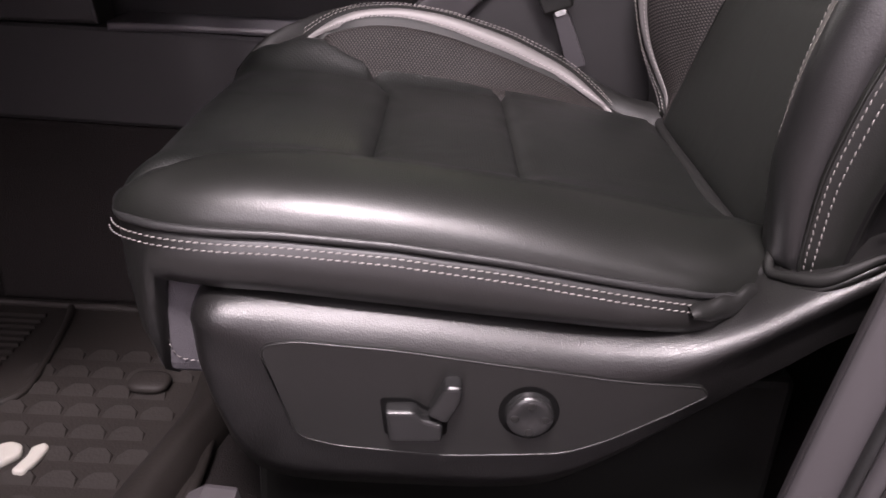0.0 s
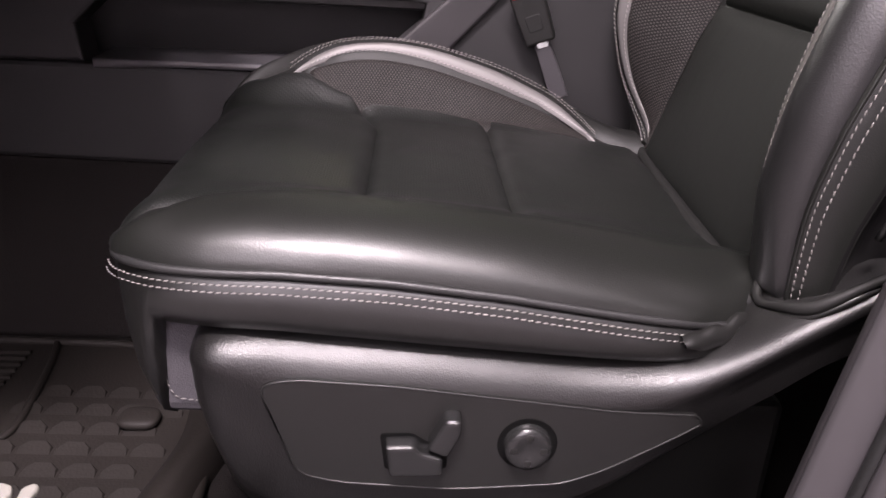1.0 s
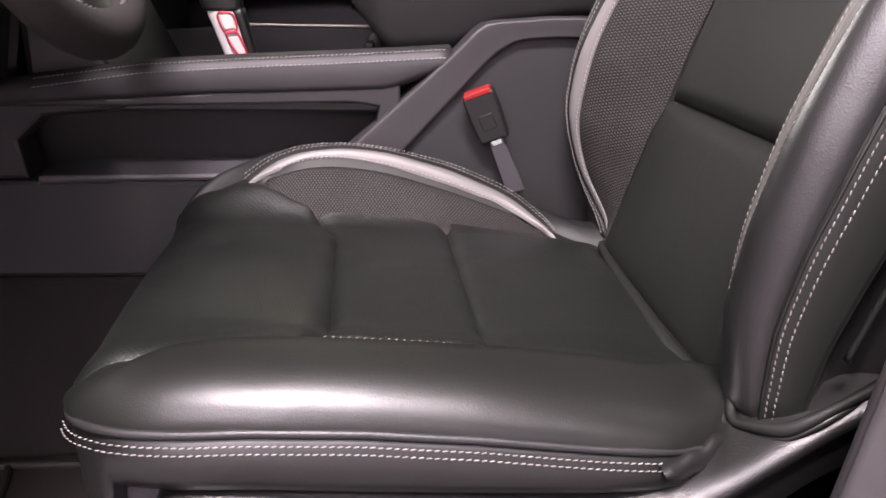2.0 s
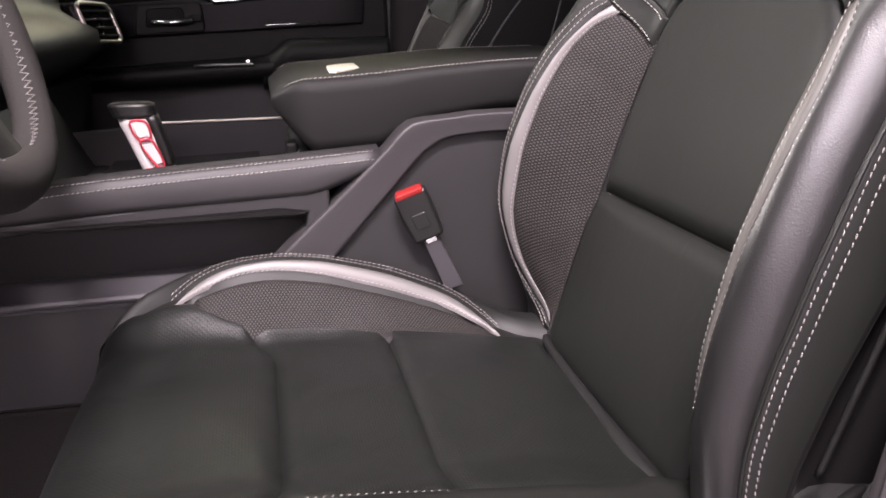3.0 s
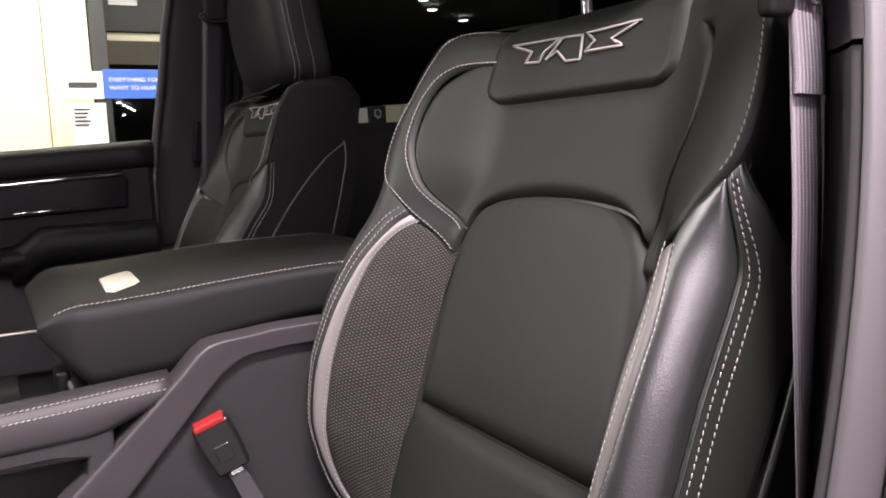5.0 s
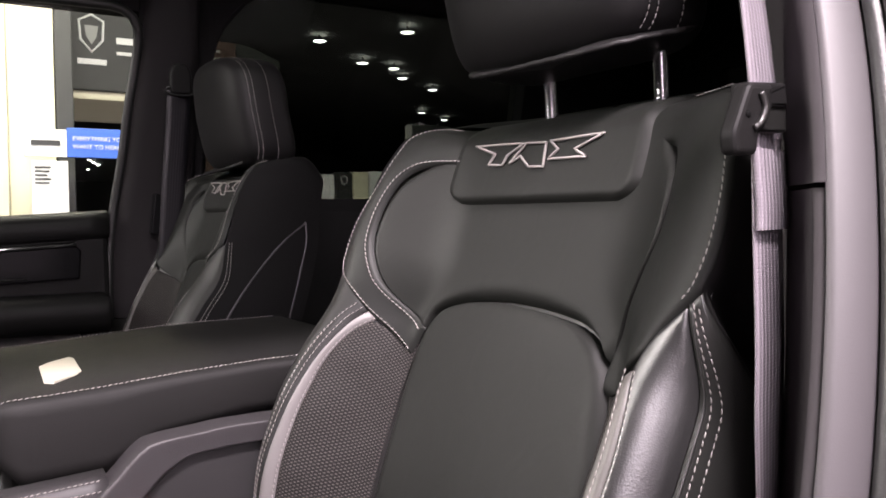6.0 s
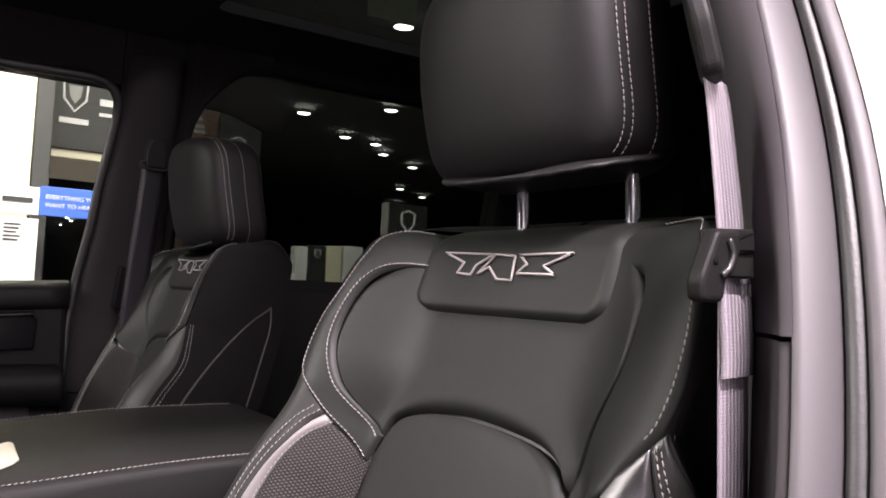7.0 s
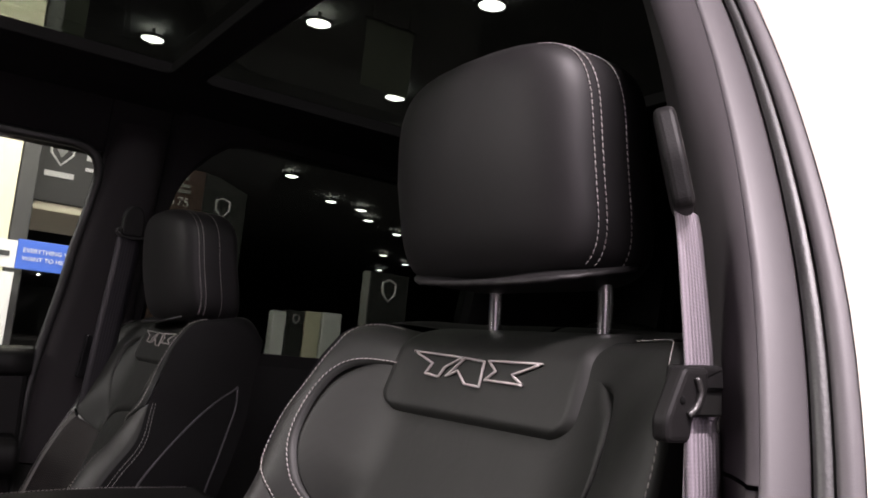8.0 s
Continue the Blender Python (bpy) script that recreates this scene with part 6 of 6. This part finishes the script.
# ---- floor mats ----
def floor_mat():
    root = empty("floor_mat", "ribbed black rubber floor mat with raised pale letters", "floor mat")
    out = rounded_outline([(-0.90, -0.26), (-0.24, -0.26), (-0.215, -0.10), (-0.235, 0.10), (-0.36, 0.24), (-0.90, 0.25)], 0.05)
    part("mat_base", prism_bm(out, "z", 0.001, 0.008, 0.002, 1), RUBBER, root)
    part("mat_edge", tube_mesh("mat_edge", [(x, y, 0.010) for x, y in out], 0.006, 8, True), RUBBER, root, "raised mat rim")
    line = [(-0.488, 0.245), (-0.474, 0.19), (-0.461, 0.099), (-0.457, 0.040), (-0.468, 0.014), (-0.50, -0.008), (-0.60, -0.03)]
    part("mat_ridge", tube_mesh("mat_ridge", [(p.x, p.y, 0.010) for p in spline(line, 30)], 0.005, 8), RUBBER, root, "raised ridge")
    bm = bmesh.new()
    for i in range(16):
        y = -0.02 + i * 0.0155
        bmesh.ops.create_cube(bm, size=1.0, matrix=Matrix.Translation((-0.68, y, 0.0095)) @ Matrix.Diagonal((0.34, 0.006, 0.006, 1)))
    part("mat_ribs", bm, RUBBER, root, "fine raised ribs")
    lip = spline([(-0.262, 0.12), (-0.255, 0.03), (-0.268, -0.05), (-0.285, -0.14), (-0.29, -0.26)], 24)
    part("mat_lip", loft("mat_lip", [[(p.x - 0.012, p.y, 0.004), (p.x, p.y, 0.020), (p.x + 0.020, p.y, 0.040), (p.x + 0.045, p.y, 0.042), (p.x + 0.052, p.y, 0.0)] for p in lip], closed_ring=False), RUBBER, root, "raised side lip")
    studs, fs = [], []
    for i in range(9):
        for k in range(10):
            x, y = -0.46 + i * 0.042 + (0.021 if k % 2 else 0), -0.23 + k * 0.0385
            if y > 0.19 - 0.9 * max(0, x + 0.36) or x > -0.285:
                continue
            b = len(studs)
            for dx, dy, dz in ((-0.0195, -0.008, 0), (0.0195, -0.008, 0), (0.0165, 0.006, 0.0030), (0.009, 0.0135, 0.0048), (-0.009, 0.0135, 0.0048), (-0.0165, 0.006, 0.0030), (0.019, 0.008, 0), (0.010, 0.0165, 0), (-0.010, 0.0165, 0), (-0.019, 0.008, 0)):
                studs.append((x + dx, y + dy, 0.0075 + dz))
            fs += [(b, b + 1, b + 2, b + 5), (b + 5, b + 2, b + 3, b + 4), (b + 1, b + 6, b + 2), (b + 2, b + 6, b + 7, b + 3), (b + 3, b + 7, b + 8, b + 4), (b + 4, b + 8, b + 9, b + 5), (b + 5, b + 9, b)]
    part("mat_studs", mesh_of("studs", studs, fs, smooth=False), RUBBER, root, "low overlapping scales")
    # pale raised characters, drawn as plain bars
    for out in ([(-0.440, -0.096), (-0.438, -0.070), (-0.424, -0.061), (-0.410, -0.066), (-0.405, -0.080), (-0.418, -0.098), (-0.430, -0.108)], [(-0.404, -0.108), (-0.398, -0.084), (-0.400, -0.070), (-0.390, -0.061), (-0.382, -0.066), (-0.384, -0.088), (-0.390, -0.110)]):
        part("mat_mark", prism_bm(rounded_outline(out, 0.005), "z", 0.007, 0.016, 0.003, 2), MARK, root, "pale raised bar")
    return root


MARK = grained("pale_rubber", (0.26, 0.25, 0.225), 0.6, grain=200, strength=0.2)
floor_mat()
bolt = empty("floor_fixing", "round black mat fixing in the floor", "mat fixing")
part("cap", blob_mesh("cap", (-0.318, 0.058, 0.016), (0.024, 0.020, 0.007), 3.0, 24, 10), RUBBER, bolt)


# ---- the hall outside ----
BOUNCEWALL = grained("pale_bounce_paint", (0.62, 0.57, 0.60), 0.7, grain=20, strength=0.05, spread=0.08, wear=0.7)
structure("ground", box_bm(-60, 150, -60, 150, -0.62, -0.60, 0.0), HALLFLOOR, "brown-grey exhibition hall carpet", "floor")
structure("backdrop_ceiling", box_bm(-60, 150, -60, 150, 7.2, 7.3, 0.0), HALLDARK, "black exhibition hall roof", "ceiling")
for n, (a, b, c, d) in enumerate(((-60, 150, 149.8, 150), (-60, 150, -60, -59.8), (-60, -59.8, -60, 150), (149.8, 150, -60, 150))):
    structure("backdrop_wall_%d" % (n + 1), box_bm(a, b, c, d, -0.6, 7.2, 0.0), HALLDARK, "black far wall of the hall", "wall")


# Unseen wall, added to bounce and mirror light onto door-facing surfaces.
structure("wall_bounce_near", box_bm(-9, 9, -7.2, -7.0, -0.6, 3.0, 0.01), BOUNCEWALL, "plain pale unseen wall added to reflect light", "wall")


def hall_lamp():
    root = empty("hall_lamp", "round bright ceiling downlight", "ceiling lamp", "hall lamps")
    ring = [(0.25 * math.cos(a), 0.25 * math.sin(a), 0) for a in [2 * math.pi * k / 24 for k in range(24)]]
    part("lamp_ring", tube_mesh("lamp_ring", ring, 0.03, 8, True), SATIN, root)
    disc = [[(r * math.cos(a), r * math.sin(a), z) for a in [2 * math.pi * k / 24 for k in range(24)]] for r, z in ((0.23, 0.02), (0.23, -0.02), (0.16, -0.05), (0.02, -0.06))]
    part("lamp_disc", loft("lamp_disc", disc), LAMPGLOW, root, "glowing lamp disc")
    part("lamp_stem", tube_mesh("stem", [(0, 0, 0.0), (0, 0, 0.205)], 0.04, 8), SATIN, root)
    return root


first = hall_lamp()
first.matrix_basis = pose(3.857, 16.546, 7.0)
for x, y in ((6.0, 13.1), (7.8, 10.1), (9.3, 15.7), (13.5, 23.6), (14.6, 29.3), (16.3, 29.8), (17.8, 31.8), (20.7, 34.0), (24.7, 42.0), (27.8, 44.4), (28.9, 49.6), (11.47, 26.29), (1.5, 10.5), (4.6, 5.4), (-3, 14), (-6, 20), (-9, 26), (-2, 30), (-6, 34), (-12, 40), (2, 42), (-4, 46), (5.5, 36), (9, 44), (0, 24), (-10, 15)):
    copy_thing(first, pose(x, y, 7.0))
# far rows of lamps down the hall
for x, y in ((-4.1, 62.2), (-2.3, 68.1), (-3.9, 71.8), (-1.6, 72.2), (-3.5, 76.3), (-2.0, 81.2), (-3.9, 85.0), (-2.7, 88.6), (-1.2, 85.7), (-4.7, 93.2), (-3.1, 96.9), (-1.5, 93.4), (-5.0, 101.4), (-3.9, 105.5), (-2.2, 102.4), (12.3, 88.0), (13.5, 92.4), (14.5, 96.4), (15.6, 100.7), (15.9, 110.4)):
    copy_thing(first, pose(x, y, 7.0))


def stand_wall():
    root = empty("stand_wall", "tall cream exhibition wall with a dark edge column", "display wall")
    part("cream_panel", box_bm(-0.12, 0.365, 5.75, 6.1, -0.6, 4.5, 0.01), CREAM, root, "cream wall panel")
    part("cream_return", box_bm(0.37, 0.670, 5.80, 6.1, -0.6, 4.5, 0.01), CREAM, root, "set-back cream panel")
    part("edge_column", box_bm(0.675, 0.79, 5.78, 6.1, -0.6, 4.5, 0.01), CHARCOAL, root, "dark edge column")
    return root


stand_wall()


def hung_sign():
    root = empty("hanging_sign", "blue and white banner with white lettering", "sign")
    part("white_panel", box_bm(0.445, 0.700, 5.48, 5.52, 1.235, 1.420, 0.004), WHITE, root, "white banner half")
    part("blue_panel", box_bm(0.702, 1.40, 5.48, 5.52, 1.235, 1.435, 0.004), BLUE, root, "blue banner half")
    for k, text in enumerate(("EVERYTHING YOU", "WANT TO HEAR")):
        cu = bpy.data.curves.new("lettering", "FONT")
        cu.body, cu.size, cu.extrude = text, 0.041, 0.002
        me_ob = bpy.data.objects.new("lettering_tmp", cu)
        scene.collection.objects.link(me_ob)
        dg = bpy.context.evaluated_depsgraph_get()
        me = bpy.data.meshes.new_from_object(me_ob.evaluated_get(dg))
        bpy.data.objects.remove(me_ob)
        me.transform(Matrix.Translation((0.735, 5.476, 1.350 - 0.055 * k)) @ Euler((radians(90), 0, 0)).to_matrix().to_4x4())
        part("lettering", me, WHITE, root, "white capital lettering")
    part("name_bar", box_bm(0.48, 0.66, 5.474, 5.479, 1.31, 1.345, 0.001, 1), CHARCOAL, root, "dark bar of small print")
    return root


hung_sign()


def info_board():
    root = empty("info_board", "white information board with small dark print", "sign")
    part("board", box_bm(0.475, 0.700, 5.44, 5.47, 0.70, 1.205, 0.004), WHITE, root)
    for k in range(5):
        part("print_line", box_bm(0.495, 0.495 + 0.10 - 0.012 * (k % 3), 5.435, 5.441, 1.155 - 0.026 * k, 1.166 - 0.026 * k, 0.0), CHARCOAL, root, "dark line of small print")
    part("leg", box_bm(0.56, 0.60, 5.45, 5.47, -0.6, 0.70, 0.004), CHARCOAL, root)
    return root


info_board()


def brand_wall():
    root = empty("dark_sign_wall", "dark grey hanging sign with a pale shield shape", "sign")
    part("sign_board", box_bm(0.98, 1.82, 7.55, 7.7, 2.0, 3.4, 0.01), CHARCOAL, root)
    sh = [(1.08, 2.635), (1.185, 2.69), (1.29, 2.635), (1.28, 2.46), (1.185, 2.35), (1.09, 2.46)]
    part("shield", tube_mesh("shield", [(x, 7.545, z) for x, z in sh], 0.012, 6, True), WHITE, root, "pale shield outline")
    part("shield_fill", prism_bm([(1.125, 2.59), (1.245, 2.59), (1.23, 2.49), (1.185, 2.42), (1.14, 2.49)], "y", 7.54, 7.552, 0.0), LIGHTGREY, root)
    part("name_bar", box_bm(1.06, 1.31, 7.535, 7.551, 2.235, 2.285, 0.0), WHITE, root, "pale bar")
    part("title_bar", box_bm(1.40, 1.75, 7.535, 7.551, 2.44, 2.50, 0.0), WHITE, root, "pale bar")
    part("title_bar", box_bm(1.40, 1.68, 7.535, 7.551, 2.34, 2.37, 0.0), WHITE, root, "pale bar")
    part("sign_soffit", box_bm(0.98, 1.82, 7.6, 9.5, 1.92, 2.0, 0.01), CREAM, root, "pale soffit under the sign")
    return root


def rear_boards():
    for n, (x0, x1, z0, z1, y) in enumerate(((3.69, 4.12, 0.6, 1.66, 6.0), (6.3, 7.1, 0.6, 1.90, 6.0), (2.52, 2.98, 1.6, 2.54, 7.5))):
        root = empty("display_board", "tall dark grey display board with a pale shield shape", "display board", "display boards")
        shape = [(x0, -0.6), (x1, -0.6), (x1, z1), (x0, z1)] if x0 > 3 else [(x0, -0.6), (x1, -0.6), (x1, z1 - 0.12), (x0 + 0.14, z1), (x0, z1 + 0.02)]
        part("panel", prism_bm(shape, "y", y, y + 0.12, 0.01, 1), BOARD, root)
        part("edge_strip", box_bm(x0 - 0.012, x0, y - 0.004, y + 0.12, -0.6, z1, 0.002), LIGHTGREY, root, "pale edge strip")
        c = (x0 + 0.21, z1 - (0.31 if x0 < 3 else 0.16))
        part("shield", tube_mesh("shield", [(c[0] + u * 0.09, y - 0.006, c[1] + w * 0.1) for u, w in ((-0.8, 0.7), (0, 1), (0.8, 0.7), (0.75, -0.3), (0, -1), (-0.75, -0.3))], 0.012, 6, True), WHITE, root, "pale shield outline")
    root = empty("price_board", "brown board with white numerals", "display board", "display boards")
    part("panel", box_bm(2.03, 2.505, 7.45, 7.55, -0.6, 2.55, 0.01), BROWN, root)
    for k, (text, size, z) in enumerate((("175", 0.125, 2.165),)):
        cu = bpy.data.curves.new("numerals", "FONT")
        cu.body, cu.size, cu.extrude = text, size, 0.003
        tmp = bpy.data.objects.new("numerals_tmp", cu)
        scene.collection.objects.link(tmp)
        me = bpy.data.meshes.new_from_object(tmp.evaluated_get(bpy.context.evaluated_depsgraph_get()))
        bpy.data.objects.remove(tmp)
        me.transform(Matrix.Translation((2.185, 7.444, z)) @ Euler((radians(90), 0, 0)).to_matrix().to_4x4())
        part("numerals", me, WHITE, root, "white numerals")
    for z, w in ((2.43, 0.10), (2.355, 0.12), (2.30, 0.13), (2.08, 0.11)):
        part("print_bar", box_bm(2.24, 2.24 + w, 7.44, 7.452, z, z + 0.032, 0.0), LIGHTGREY, root, "pale bar of small print")
    desk = empty("display_stand", "low exhibition stand with white, dark and cream panels", "display stand")
    for name, x0, x1, z1, material, label in (("white_post", 3.21, 3.35, 1.24, WHITE, "white end post"), ("dark_panel", 3.36, 3.55, 1.26, BOARD, "dark panel"), ("cream_panel", 3.56, 3.73, 1.27, CREAM, "cream panel"), ("white_panel", 3.75, 3.97, 1.28, WHITE, "white panel")):
        part(name, box_bm(x0, x1, 7.0, 7.12, -0.6, z1, 0.01), material, desk, label)
    part("shield", tube_mesh("shield", [(3.455 + u * 0.04, 6.994, 1.18 + w * 0.045) for u, w in ((-0.8, 0.7), (0, 1), (0.8, 0.7), (0.75, -0.3), (0, -1), (-0.75, -0.3))], 0.006, 6, True), WHITE, desk, "pale shield outline")


BOARD = grained("grey_green_board", (0.03, 0.031, 0.029), 0.6, grain=30, strength=0.05)
BROWN = grained("brown_board", (0.09, 0.05, 0.04), 0.6, grain=30, strength=0.05)
LIGHTGREY = plain("grey_print", (0.35, 0.35, 0.34), 0.6)
brand_wall()
rear_boards()


def hanging_banner(x0, x1, z0, y):
    root = empty("hanging_banner", "grey-green banner hanging from the hall roof", "banner", "hanging banners")
    part("cloth", box_bm(x0, x1, y, y + 0.03, z0, 6.9, 0.004), BANNER, root)
    part("top_bar", tube_mesh("top_bar", [(x0 - 0.05, y + 0.015, 6.92), (x1 + 0.05, y + 0.015, 6.92)], 0.03, 8), SATIN, root, "black hanging bar")
    for x in (x0 + 0.1, x1 - 0.1):
        part("cable", tube_mesh("cable", [(x, y + 0.015, 6.92), (x, y + 0.015, 7.21)], 0.01, 6), SATIN, root)
    return root


BANNER = grained("grey_green_cloth", (0.20, 0.22, 0.17), 0.8, grain=60, strength=0.1, wear=1.5)
hanging_banner(0.4, 1.88, 4.55, 12.0)
hanging_banner(6.45, 7.45, 5.65, 12.0)


def door_mirror():
    root = empty("door_mirror", "black door mirror outside the passenger window", "door mirror")
    part("housing", blob_mesh("housing", (-0.44, 1.60, 0.96), (0.07, 0.15, 0.12), 3.2, 36, 22), GLOSS, root, "gloss black mirror housing")
    part("glass", prism_bm(rounded_outline([(1.47, 0.86), (1.73, 0.86), (1.73, 1.06), (1.47, 1.06)], 0.03), "x", -0.376, -0.366, 0.002, 1), MIRROR, root, "mirror glass")
    part("arm", box_bm(-0.50, -0.40, 1.36, 1.50, 0.86, 0.92, 0.02, 3), GLOSS, root, "mirror arm")
    return root


MIRROR = plain("mirror_glass", (0.85, 0.86, 0.86), 0.02, 1.0)
door_mirror()
